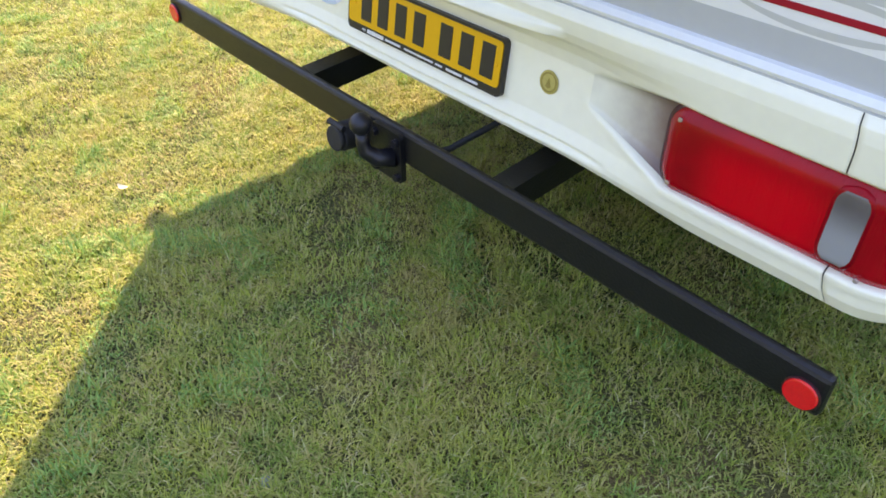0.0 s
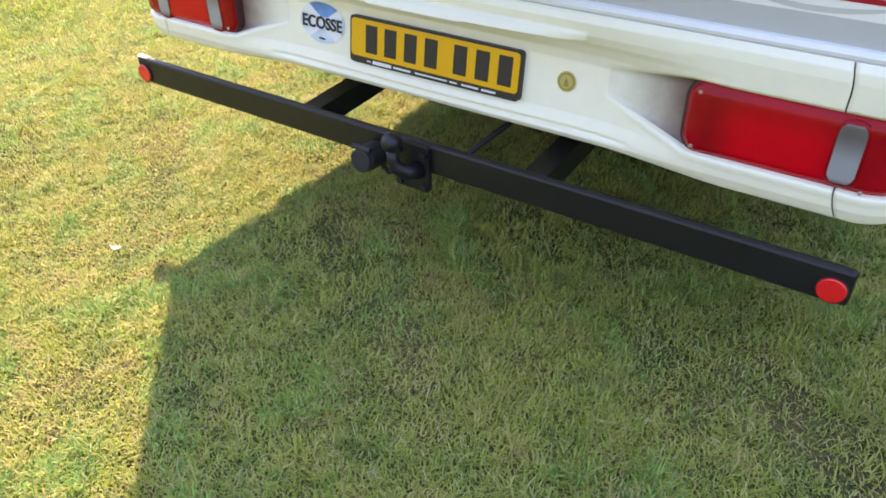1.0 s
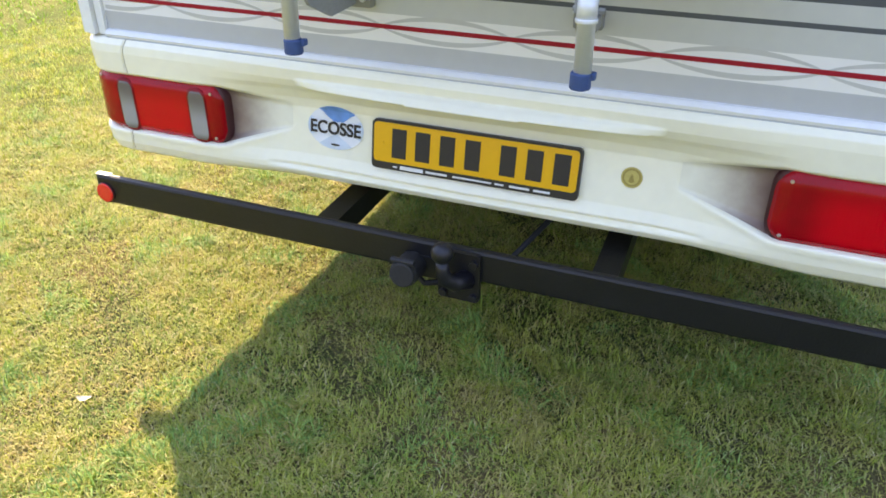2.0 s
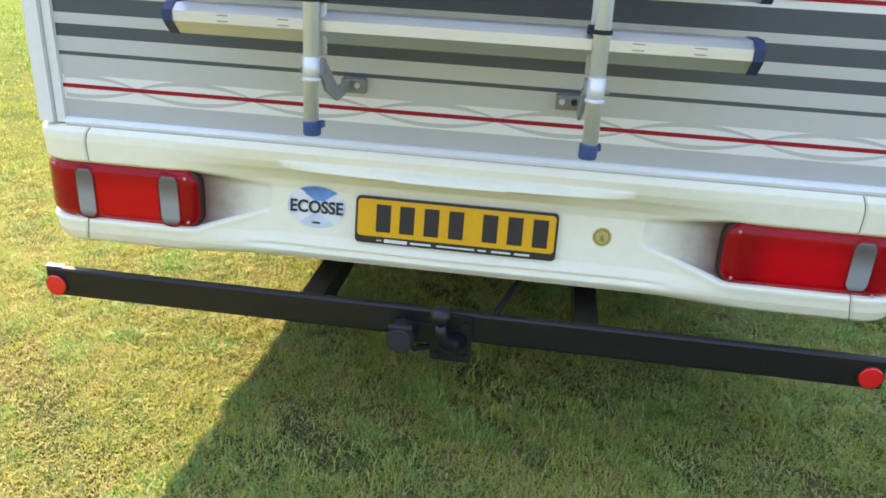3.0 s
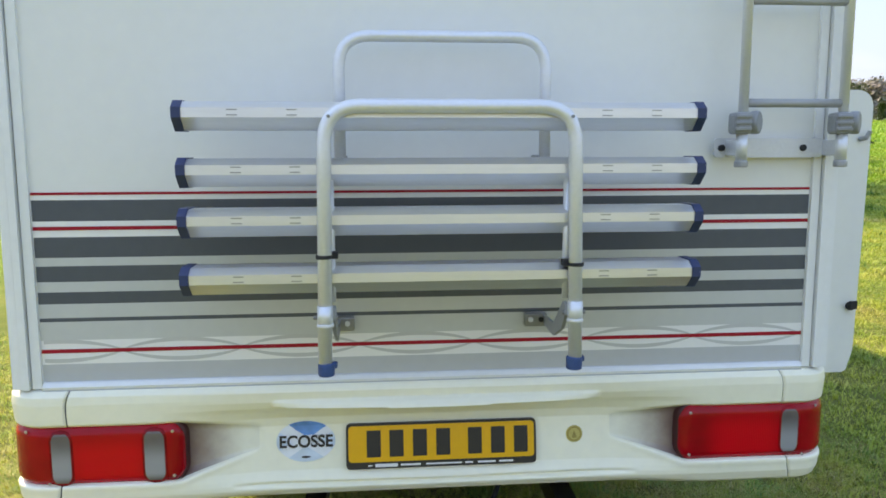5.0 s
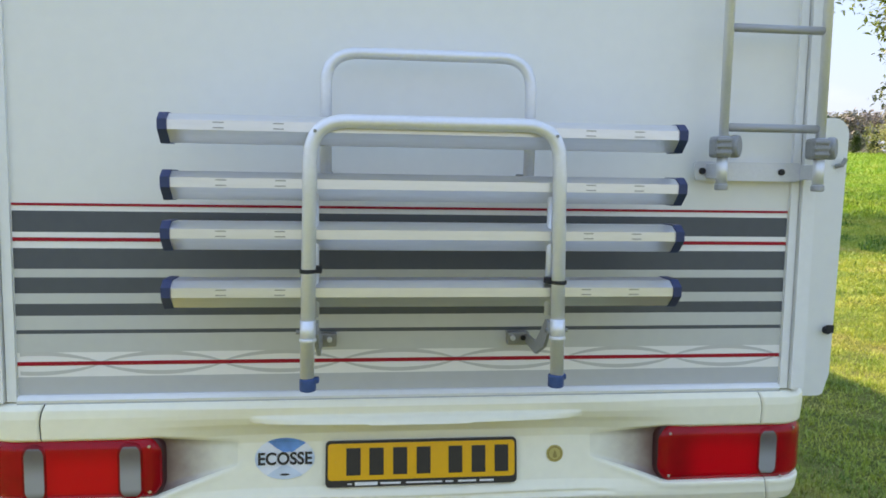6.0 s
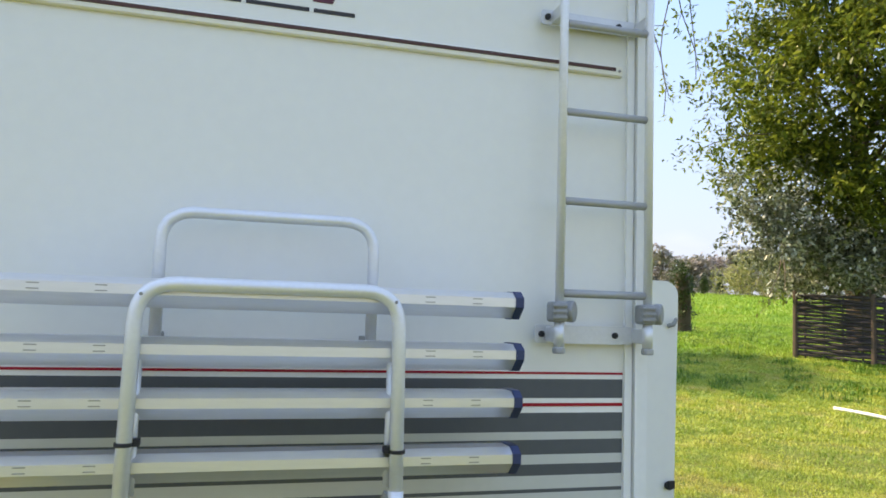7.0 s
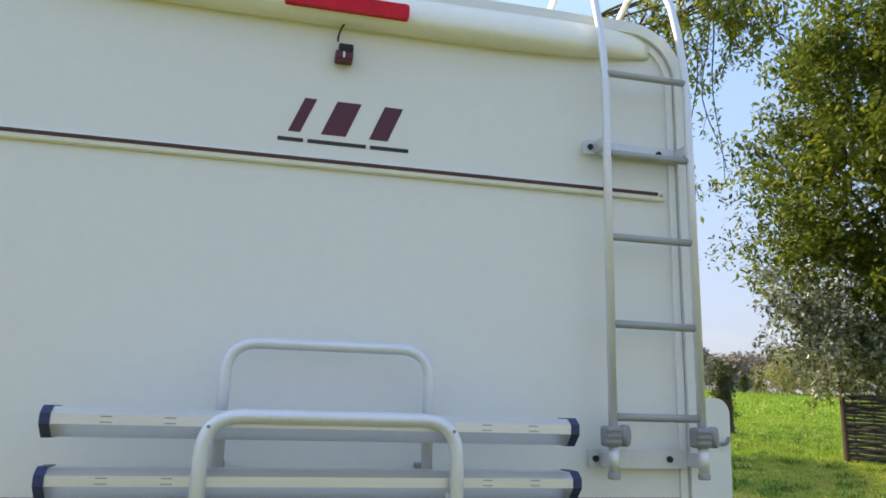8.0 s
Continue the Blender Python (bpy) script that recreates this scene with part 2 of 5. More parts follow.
M_GREYLEAF = leafy("grey_green_leaves", [(0.04, 0.055, 0.03), (0.13, 0.15, 0.09), (0.28, 0.30, 0.22), (0.58, 0.60, 0.52)], 0.28, None, 1, 0.15)
M_IVY = leafy("ivy_leaves", [(0.025, 0.05, 0.012), (0.05, 0.085, 0.02), (0.09, 0.12, 0.03)], 0.4, None, 1, 0.2)
# haze of distance is mixed into these twig colours, pale and greyish
M_FARWOOD = leafy("hazed_far_twigs", [(0.21, 0.19, 0.19), (0.30, 0.26, 0.25), (0.23, 0.22, 0.18), (0.36, 0.32, 0.32)], 0.8, [(0.25, 0.21, 0.21), (0.21, 0.22, 0.16)], 0.05, 0.2, 0.5)
M_WILLOW = leafy("pale_spring_foliage", [(0.22, 0.24, 0.09), (0.29, 0.30, 0.12), (0.36, 0.35, 0.16)], 0.7, None, 1, 0.3)


def ground_material():
    m = bpy.data.materials.new("lawn_soil")
    m.use_nodes = True
    t = m.node_tree
    p = t.nodes["Principled BSDF"]
    p.inputs["Roughness"].default_value = 0.95
    p.inputs["Specular IOR Level"].default_value = 0.1
    geo = t.nodes.new("ShaderNodeNewGeometry")

    def noise_at(scale, detail):
        n = t.nodes.new("ShaderNodeTexNoise")
        n.inputs["Scale"].default_value, n.inputs["Detail"].default_value, n.inputs["Roughness"].default_value = scale, detail, 0.7
        t.links.new(geo.outputs["Position"], n.inputs["Vector"])
        return n

    a, b, c = noise_at(90, 3), noise_at(1.6, 5), noise_at(0.06, 4)
    ra = t.nodes.new("ShaderNodeValToRGB")
    e = ra.color_ramp.elements
    e[0].position, e[0].color = 0.35, (0.03, 0.033, 0.014, 1)
    e[1].position, e[1].color = 0.68, (0.21, 0.17, 0.08, 1)
    e.new(0.5).color = (0.10, 0.115, 0.04, 1)
    t.links.new(a.outputs["Fac"], ra.inputs["Fac"])
    mx = t.nodes.new("ShaderNodeMix")
    mx.data_type = "RGBA"
    mx.inputs["B"].default_value = (0.25, 0.165, 0.08, 1)
    r = t.nodes.new("ShaderNodeMapRange")
    r.inputs["From Min"].default_value, r.inputs["From Max"].default_value, r.inputs["To Max"].default_value = 0.46, 0.66, 0.75
    t.links.new(b.outputs["Fac"], r.inputs["Value"])
    t.links.new(r.outputs["Result"], mx.inputs["Factor"])
    t.links.new(ra.outputs["Color"], mx.inputs["A"])
    mf = t.nodes.new("ShaderNodeMix")
    mf.data_type = "RGBA"
    mf.inputs["B"].default_value = (0.24, 0.38, 0.055, 1)
    rf = t.nodes.new("ShaderNodeMapRange")
    sep = t.nodes.new("ShaderNodeSeparateXYZ")
    t.links.new(geo.outputs["Position"], sep.inputs["Vector"])
    rf.inputs["From Min"].default_value, rf.inputs["From Max"].default_value, rf.inputs["To Max"].default_value = 3, 14, 0.8
    t.links.new(sep.outputs["Y"], rf.inputs["Value"])
    t.links.new(rf.outputs["Result"], mf.inputs["Factor"])
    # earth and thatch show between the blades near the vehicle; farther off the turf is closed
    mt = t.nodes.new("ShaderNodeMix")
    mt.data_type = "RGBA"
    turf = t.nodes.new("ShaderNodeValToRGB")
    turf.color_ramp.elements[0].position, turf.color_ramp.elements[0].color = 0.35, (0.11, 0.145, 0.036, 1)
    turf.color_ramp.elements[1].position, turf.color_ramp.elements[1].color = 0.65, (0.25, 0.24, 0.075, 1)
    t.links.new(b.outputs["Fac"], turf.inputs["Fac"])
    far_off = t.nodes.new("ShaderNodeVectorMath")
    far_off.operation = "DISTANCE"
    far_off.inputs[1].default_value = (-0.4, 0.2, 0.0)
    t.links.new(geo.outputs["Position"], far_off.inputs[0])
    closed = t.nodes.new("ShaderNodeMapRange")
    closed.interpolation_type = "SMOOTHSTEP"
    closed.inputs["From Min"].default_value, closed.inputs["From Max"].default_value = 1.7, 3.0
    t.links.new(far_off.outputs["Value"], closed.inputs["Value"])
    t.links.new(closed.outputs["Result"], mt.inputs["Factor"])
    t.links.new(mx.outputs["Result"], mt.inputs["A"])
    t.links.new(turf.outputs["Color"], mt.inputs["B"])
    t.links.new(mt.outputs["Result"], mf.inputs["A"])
    mv = t.nodes.new("ShaderNodeMix")
    mv.data_type, mv.blend_type = "RGBA", "MULTIPLY"
    mv.inputs["Factor"].default_value = 0.5
    t.links.new(mf.outputs["Result"], mv.inputs["A"])
    rc = t.nodes.new("ShaderNodeValToRGB")
    rc.color_ramp.elements[0].position, rc.color_ramp.elements[0].color = 0.35, (0.6, 0.65, 0.5, 1)
    rc.color_ramp.elements[1].position = 0.65
    t.links.new(c.outputs["Fac"], rc.inputs["Fac"])
    t.links.new(rc.outputs["Color"], mv.inputs["B"])
    t.links.new(mv.outputs["Result"], p.inputs["Base Color"])
    bu = t.nodes.new("ShaderNodeBump")
    bu.inputs["Strength"].default_value, bu.inputs["Distance"].default_value = 0.9, 0.02
    t.links.new(a.outputs["Fac"], bu.inputs["Height"])
    t.links.new(bu.outputs["Normal"], p.inputs["Normal"])
    return m


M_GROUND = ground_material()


# ---- mesh helpers ----
BASE = {}


def thing(name, place, label, category, group="", kind=""):
    """An empty at the base of a thing, which parents its parts."""
    ob = new(name)
    ob.location = place
    ob.empty_display_size = 0.1
    BASE[ob.name] = Vector(place)
    return tagged(ob, label, category, group, kind)


def link_mesh(name, me, mat, parent=None, label="", smooth=False):
    if smooth:
        me.polygons.foreach_set("use_smooth", [True] * len(me.polygons))
    me.materials.append(mat)
    ob = new(name, me)
    if parent is not None:
        ob.parent = parent
        if parent.name in BASE:
            ob.matrix_parent_inverse = Matrix.Translation(-BASE[parent.name])
    if label:
        ob["label"] = label
    return ob


def part(name, bm, mat, parent=None, label="", smooth=False):
    bmesh.ops.recalc_face_normals(bm, faces=bm.faces)
    me = bpy.data.meshes.new(name)
    bm.to_mesh(me)
    bm.free()
    return link_mesh(name, me, mat, parent, label, smooth)


def soften(bm, width, segments=2):
    if width > 0:
        sharp = [e for e in bm.edges if len(e.link_faces) == 2 and e.calc_face_angle(0) > 0.6]
        bmesh.ops.bevel(bm, geom=sharp, offset=width, segments=segments, affect="EDGES", profile=0.5, clamp_overlap=True)
    return bm


def bm_box(x0, x1, y0, y1, z0, z1, bevel=0.0, bm=None):
    bm = bm or bmesh.new()
    made = bmesh.ops.create_cube(bm, size=1.0)["verts"]
    for v in made:
        v.co = Vector(((x0 + x1) / 2 + v.co.x * (x1 - x0), (y0 + y1) / 2 + v.co.y * (y1 - y0), (z0 + z1) / 2 + v.co.z * (z1 - z0)))
    return soften(bm, bevel)


def bm_prism(outline, axis, a, b, bevel=0.0):
    """A closed outline of 2D points, drawn out along an axis from a to b."""
    def at3(p, s):
        return {"x": (s, p[0], p[1]), "y": (p[0], s, p[1]), "z": (p[0], p[1], s)}[axis]
    bm = bmesh.new()
    lo = [bm.verts.new(at3(p, a)) for p in outline]
    hi = [bm.verts.new(at3(p, b)) for p in outline]
    bm.faces.new(lo)
    bm.faces.new(hi[::-1])
    for i in range(len(outline)):
        j = (i + 1) % len(outline)
        bm.faces.new((lo[i], hi[i], hi[j], lo[j]))
    return soften(bm, bevel)


def bm_disc(center, normal, r, depth, seg=24, bevel=0.0, squash=1.0):
    bm = bmesh.new()
    bmesh.ops.create_cone(bm, cap_ends=True, segments=seg, radius1=r, radius2=r, depth=depth)
    soften(bm, bevel)
    turn = Vector(normal).to_track_quat("Z", "Y").to_matrix().to_4x4()
    bmesh.ops.transform(bm, matrix=Matrix.Translation(center) @ turn @ Matrix.Diagonal((1, squash, 1, 1)), verts=bm.verts)
    return bm


def bm_ball(center, r, u=20, v=12):
    bm = bmesh.new()
    bmesh.ops.create_uvsphere(bm, u_segments=u, v_segments=v, radius=r)
    bmesh.ops.translate(bm, vec=Vector(center), verts=bm.verts)
    return bm


def bm_tube(points, radii, seg=12, bm=None, flat=1.0):
    """A tube along points; radii is one number or one for each point."""
    bm = bm or bmesh.new()
    pts = [Vector(p) for p in points]
    rs = radii if isinstance(radii, (list, tuple)) else [radii] * len(pts)
    side = None
    rings = []
    for i, p in enumerate(pts):
        d = (pts[min(i + 1, len(pts) - 1)] - pts[max(i - 1, 0)]).normalized()
        if side is None:
            side = d.cross(Vector((0, 1, 0)) if abs(d.y) < 0.9 else Vector((1, 0, 0))).normalized()
        side = (side - d * side.dot(d)).normalized()
        up = d.cross(side)
        rings.append([bm.verts.new(p + (side * math.cos(a) + up * math.sin(a) * flat) * rs[i]) for a in (2 * math.pi * k / seg for k in range(seg))])
    for a, b in zip(rings, rings[1:]):
        for k in range(seg):
            j = (k + 1) % seg
            bm.faces.new((a[k], a[j], b[j], b[k]))
    bm.faces.new(rings[0][::-1])
    bm.faces.new(rings[-1])
    return bm


def arc_corner(p, q, s, r, n=8):
    """Points of a rounded corner at q between p and s."""
    p, q, s = Vector(p), Vector(q), Vector(s)
    a, b = q + (p - q).normalized() * r, q + (s - q).normalized() * r
    return [a.lerp(q, t).lerp(q.lerp(b, t), t) for t in (k / n for k in range(n + 1))]


def rounded_outline(x0, x1, z0, z1, r, n=6, corners="abcd"):
    """a: lower left, b: lower right, c: upper right, d: upper left."""
    out = []
    for key, cx, cz, sx, sz, start in (("a", x0, z0, 1, 1, 180), ("b", x1, z0, -1, 1, 270), ("c", x1, z1, -1, -1, 0), ("d", x0, z1, 1, -1, 90)):
        if key in corners:
            for k in range(n + 1):
                a = radians(start + 90 * k / n)
                out.append((cx + sx * r + r * math.cos(a), cz + sz * r + r * math.sin(a)))
        else:
            out.append((cx, cz))
    return out


def quick_mesh(name, verts, loops, sizes, mat, parent=None, smooth=False):
    """A large mesh from numpy arrays."""
    me = bpy.data.meshes.new(name)
    me.vertices.add(len(verts))
    me.vertices.foreach_set("co", np.asarray(verts, dtype=np.float32).ravel())
    me.loops.add(len(loops))
    me.loops.foreach_set("vertex_index", np.asarray(loops, dtype=np.int32))
    starts = np.concatenate(([0], np.cumsum(sizes)[:-1])).astype(np.int32)
    me.polygons.add(len(sizes))
    me.polygons.foreach_set("loop_start", starts)
    me.update(calc_edges=True)
    me.validate()
    return link_mesh(name, me, mat, parent, "", smooth)


# ---- ground ----
def build_ground():
    """One sheet to the horizon: fine and slightly uneven near the vehicle, coarse far off."""
    xs = np.concatenate((-np.geomspace(1500, 9, 26), np.linspace(-8, 8, 81), np.geomspace(9, 1500, 60)))
    ys = np.concatenate((-np.geomspace(1500, 9, 26), np.linspace(-8, 8, 81), np.geomspace(8.5, 1500, 90)))
    gx, gy = np.meshgrid(xs, ys)
    gz = height(gx, gy)
    v = np.stack((gx.ravel(), gy.ravel(), gz.ravel()), 1)
    n, m = len(xs), len(ys)
    i = (np.arange(m - 1)[:, None] * n + np.arange(n - 1)[None, :]).ravel()
    loops = np.stack((i, i + 1, i + n + 1, i + n), 1).ravel()
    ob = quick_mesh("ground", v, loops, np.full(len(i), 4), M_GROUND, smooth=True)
    return tagged(ob, "mown grass field, green with dry yellow patches", "ground", kind="structure")


def height(x, y):
    near = 0.012 * np.sin(x * 2.3 + 0.7) * np.cos(y * 1.9) + 0.008 * np.sin(x * 5.1 + y * 3.7)
    tilt = 0.018 * np.clip(x, -1.5, 1.5)
    d = np.hypot(x, y)
    far = 0.10 * np.sin(x * 0.21 + 1.0) * np.cos(y * 0.17) * np.clip((d - 8) / 12, 0, 1) * np.clip((120 - d) / 60, 0, 1)
    t = np.clip(y - 4.0, 0.0, 130.0)
    rise = 0.06 * t * t / (t + 6.0)  # the field climbs gently away from the vehicle
    return near + tilt + far + rise


ground = build_ground()

# ---- motorhome ----
XC = -0.022          # middle of the vehicle
HALF = 1.11         # half its width
WALL_TOP = 2.70
van = thing("motorhome", (XC, 2.6, 0.0), "white motorhome with grey and red stripes parked on grass", "motorhome")


def arch(half, z0, z1, r, n=10):
    """Outline of the rear of the body with rounded upper corners."""
    return [(XC + a, b) for a, b in rounded_outline(-half, half, z0, z1, r, n, "cd")]


part("rear_wall", bm_prism(arch(1.063, 0.80, 2.815, 0.15), "y", 0.0, 0.05), M_WALL, van, "smooth off-white rear panel")
# side shells and roof as one skin with thickness, behind the rear panel
skin_out, skin_in = arch(HALF, 0.60, 2.86, 0.19), arch(HALF - 0.04, 0.64, 2.82, 0.15)


def bm_shell(outer, inner, y0, y1):
    bm = bmesh.new()
    rings = [[bm.verts.new((p[0], y, p[1])) for p in o] for o, y in ((outer, y0), (outer, y1), (inner, y1), (inner, y0))]
    for a, b in zip(rings, rings[1:] + rings[:1]):
        for i in range(len(a)):
            j = (i + 1) % len(a)
            bm.faces.new((a[i], a[j], b[j], b[i]))
    return bm


part("body_shell", bm_shell(skin_out, skin_in, 0.05, 5.6), M_WALL, van)
part("front_panel", bm_prism(arch(HALF - 0.042, 0.64, 2.81, 0.15), "y", 5.52, 5.56), M_WALL, van)
# unseen block added to cut light under the bumper; underbody sits low likewise
part("chassis_member", bm_box(XC - 0.80, XC + 0.80, 0.95, 1.15, 0.30, 0.53, 0.01), M_UNDER, van, "dark unseen block added to cut light underneath")
part("underbody", bm_box(XC - 0.85, XC + 0.85, 0.28, 5.4, 0.44, 0.57, 0.01), M_UNDER, van)
for sx in (-1, 1):
    part("side_skirt", bm_box(XC + sx * (HALF - 0.02) - 0.02, XC + sx * (HALF - 0.02) + 0.02, 0.45, 5.5, 0.49, 0.61, 0.008), M_CREAM, van)
    for y in (1.95, 4.9):
        wheel = part("wheel", bm_disc((XC + sx * 0.93, y, 0.33), (1, 0, 0), 0.33, 0.20, 32, 0.03), M_RUBBER, van)
        part("rim", bm_disc((XC + sx * 1.025, y, 0.33), (1, 0, 0), 0.19, 0.02, 24, 0.004), M_GALV, wheel)

# corner profiles that follow the rounded outline of the rear
for k, (out_h, in_h, proud, mat) in enumerate(((1.062, 1.0385, 0.010, M_TRIM), (1.084, 1.066, 0.022, M_TRIM), (1.110, 1.088, 0.014, M_TRIM))):
    o = arch(out_h, 0.872, 2.815 + (out_h - 1.06), 0.15 + (out_h - 1.06))
    i = arch(in_h, 0.872, 2.815 + (in_h - 1.06), 0.15 + (in_h - 1.06))
    bm = bmesh.new()
    rows = [[bm.verts.new((p[0], y, p[1])) for p in ring] for ring, y in ((o, 0.06), (o, -proud), (i, -proud), (i, 0.0))]
    for a, b in zip(rows, rows[1:]):
        for n in range(len(a)):
            j = (n + 1) % len(a)
            if not (a[n].co.z < 0.9 and a[j].co.z < 0.9):
                bm.faces.new((a[n], a[j], b[j], b[n]))
    part("corner_trim", bm, mat, van, "white ribbed corner profile")

# stripes: thin films one behind another
def stripe(z0, z1, mat, label, proud=0.0012, x0=-1.0365, x1=1.0365):
    part("stripe", bm_box(XC + x0, XC + x1, -proud, 0.001, z0, z1), mat, van, label)


for z0, z1 in ((1.309, 1.363), (1.215, 1.268), (1.152, 1.193), (1.094, 1.125), (1.047, 1.057)):
    stripe(z0, z1, M_DARK, "slate grey stripe")
for z0, z1 in ((1.363, 1.376), (1.2955, 1.309), (1.268, 1.2855)):
    stripe(z0, z1, M_WHITE, "white stripe")
for z0, z1 in ((1.193, 1.215), (1.125, 1.152), (1.057, 1.094)):
    stripe(z0, z1, M_LIGHTBAND, "pale grey stripe")
stripe(0.998, 1.047, M_LIGHTBAND, "pale grey stripe")
stripe(0.934, 0.998, M_WHITE, "white stripe with grey swirls")
stripe(0.884, 0.934, M_GREYBAND, "mid grey stripe")
for z, h in ((1.3795, 0.0065), (1.2905, 0.009), (0.969, 0.010)):
    stripe(z - h / 2, z + h / 2, M_REDLINE, "thin red stripe", 0.0026)
# interlaced grey swirls along the lowest red line
for sign in (-1, 1):
    bm = bmesh.new()
    rows = []
    for i in range(260):
        x = XC - 1.03 + 2.06 * i / 259
        w = math.sin((x + 0.235) * 2 * math.pi / 0.62)
        z = 0.969 + sign * 0.026 * math.copysign(abs(w) ** 0.7, w)
        h = 0.0018 + 0.0036 * abs(w)
        rows.append([bm.verts.new((x, -0.0019, z + d)) for d in (-h, h)])
    for a, b in zip(rows, rows[1:]):
        bm.faces.new((a[0], a[1], b[1], b[0]))
    part("swirl", bm, M_SWIRL, van, "pale grey swirl line")

# awning rail across the upper part, with a brown insert
rail_profile = [(0.0, 2.266), (-0.010, 2.266), (-0.014, 2.270), (-0.014, 2.293), (-0.010, 2.298), (0.0, 2.298)]
part("upper_rail", bm_prism(rail_profile, "x", -1.05, 0.996, 0.002), M_CREAM_DIM, van, "cream plastic rail")
part("rail_insert", bm_box(-1.05, 0.974, -0.0165, -0.012, 2.2815, 2.2925, 0.0015), M_BROWN, van, "dark brown insert")
part("rail_screw", bm_disc((0.986, -0.015, 2.283), (0, -1, 0), 0.004, 0.003, 12), M_GALV, van)

# aluminium strip between panel and bumper
part("lower_strip", bm_prism([(0.0, 0.868), (-0.014, 0.868), (-0.018, 0.876), (-0.010, 0.885), (0.0, 0.887)], "x", XC - 1.036, XC + 1.036, 0.001), M_TRIM, van, "white aluminium strip")
part("strip_seal", bm_box(XC - 1.036, XC + 1.036, -0.0155, -0.004, 0.8645, 0.8685), M_GREYBAND, van, "grey sealing line")


# roof moulding: overhanging rounded cap that thins out towards its ends
def roof_cap():
    bm = bmesh.new()
    rows = []
    n = 64
    for i in range(n + 1):
        s = -1 + 2 * i / n
        x = XC + 0.985 * s
        e = max(0.0, 1 - abs(s) ** 5)
        e2 = math.sqrt(max(0.0, 1 - abs(s) ** 8))
        low = 2.704 + 0.040 * abs(s) ** 4
        over = 0.010 + 0.058 * e
        tall = 0.075 + 0.085 * e2
        prof = [(0.04, low + 0.006), (-0.004, low + 0.003), (-over * 0.55, low), (-over * 0.92, low + 0.012), (-over, low + 0.034),
                (-over * 0.9, low + 0.058), (-over * 0.62, low + tall * 0.62), (-over * 0.1, low + tall * 0.86), (0.10, low + tall), (0.5, low + tall + 0.02), (0.5, low)]
        rows.append([bm.verts.new((x, y, z)) for y, z in prof])
    for a, b in zip(rows, rows[1:]):
        for k in range(len(a)):
            j = (k + 1) % len(a)
            bm.faces.new((a[k], a[j], b[j], b[k]))
    bm.faces.new(rows[0])
    bm.faces.new(rows[-1][::-1])
    return bm


part("roof_cap", roof_cap(), M_CAP, van, "glossy cream roof moulding", smooth=True)
part("brake_light", bm_prism(rounded_outline(-0.200, 0.156, 2.721, 2.767, 0.008, 3), "y", -0.082, -0.045, 0.004), M_LENS_BRIGHT, van, "long red high-level brake light")
vent = part("roof_vent", bm_box(0.15, 0.78, 0.9, 1.5, 2.82, 3.02, 0.03), M_WALL, van, "white roof hatch")
part("vent_lid", bm_box(0.12, 0.81, 0.87, 1.53, 3.02, 3.05, 0.012), M_TRIM, vent)

# ---- moulded bumper ----
CORNER, STRAIGHT = 0.078, 1.040
PROFILE = [(0.540, -0.050), (0.546, -0.020), (0.554, -0.004), (0.566, 0.003), (0.580, 0.002), (0.597, -0.006), (0.613, -0.013), (0.735, -0.030), (0.760, -0.025),
           (0.785, -0.006), (0.800, 0.012), (0.820, 0.024), (0.848, 0.029), (0.862, 0.022), (0.869, 0.008), (0.871, -0.02)]
PROFILE_END = [(0.526, -0.050), (0.532, -0.006), (0.545, 0.014), (0.570, 0.024), (0.594, 0.026), (0.69, 0.020), (0.78, 0.026), (0.83, 0.030), (0.852, 0.028), (0.864, 0.018), (0.870, 0.004), (0.871, -0.02)]


def smooth01(a, b, x):
    t = min(1.0, max(0.0, (x - a) / (b - a)))
    return t * t * (3 - 2 * t)


def scoop_edges(a):
    """Lower and upper border of the scoop beside a lamp: a blunt round tip that widens outwards."""
    q = min(1.0, max(0.0, (a - 0.474) / 0.22))
    tip = math.sqrt(1 - (1 - min(1.0, q / 0.14)) ** 2)
    return 0.709 - (0.033 + 0.066 * q ** 1.2) * tip, 0.709 + (0.033 + 0.028 * q) * tip


def bumper_depth(u, z):
    """How far the bumper stands out of the rear plane at u along it and height z."""
    zs, ds = zip(*PROFILE)
    ze, de = zip(*PROFILE_END)
    k = smooth01(0.42, 0.80, abs(u))
    d = (1 - k) * float(np.interp(z, zs, ds)) + k * float(np.interp(z, ze, de))
    a = abs(u)
    # scoop that runs out from the lamp towards the middle
    lo, hi = scoop_edges(a)
    if hi > lo and a < 1.2:
        inside = smooth01(lo - 0.004, lo + 0.010, z) * (1 - smooth01(hi - 0.020, hi + 0.008, z))
        d -= (0.008 * smooth01(0.47, 0.53, a) + 0.022 * smooth01(0.50, 0.70, a)) * inside
    # rim of the scoop
    if 0.47 < a < 1.3:
        d += 0.0025 * math.exp(-((z - lo + 0.008) / 0.010) ** 2) * smooth01(0.47, 0.60, a)
    # lip above the plate and the small hood under it
    w = (u + 0.0) / 0.45
    if abs(w) < 1:
        e = (1 - w * w) ** 0.5
        top, bot = 0.826, 0.806 - 0.004 * e
        if bot <= z <= top:
            d += 0.039 * e * (1 - (z - bot) / (top - bot)) ** 0.7
    if -0.235 < u < 0.21 and 0.790 <= z <= 0.802:
        d += 0.016
    # long crease near the lower edge
    if -0.57 < u < 0.57:
        d -= 0.014 * math.exp(-((z - 0.574 - 0.01 * abs(u)) / 0.005) ** 2) * (1 - (abs(u) / 0.57) ** 6)
    return d


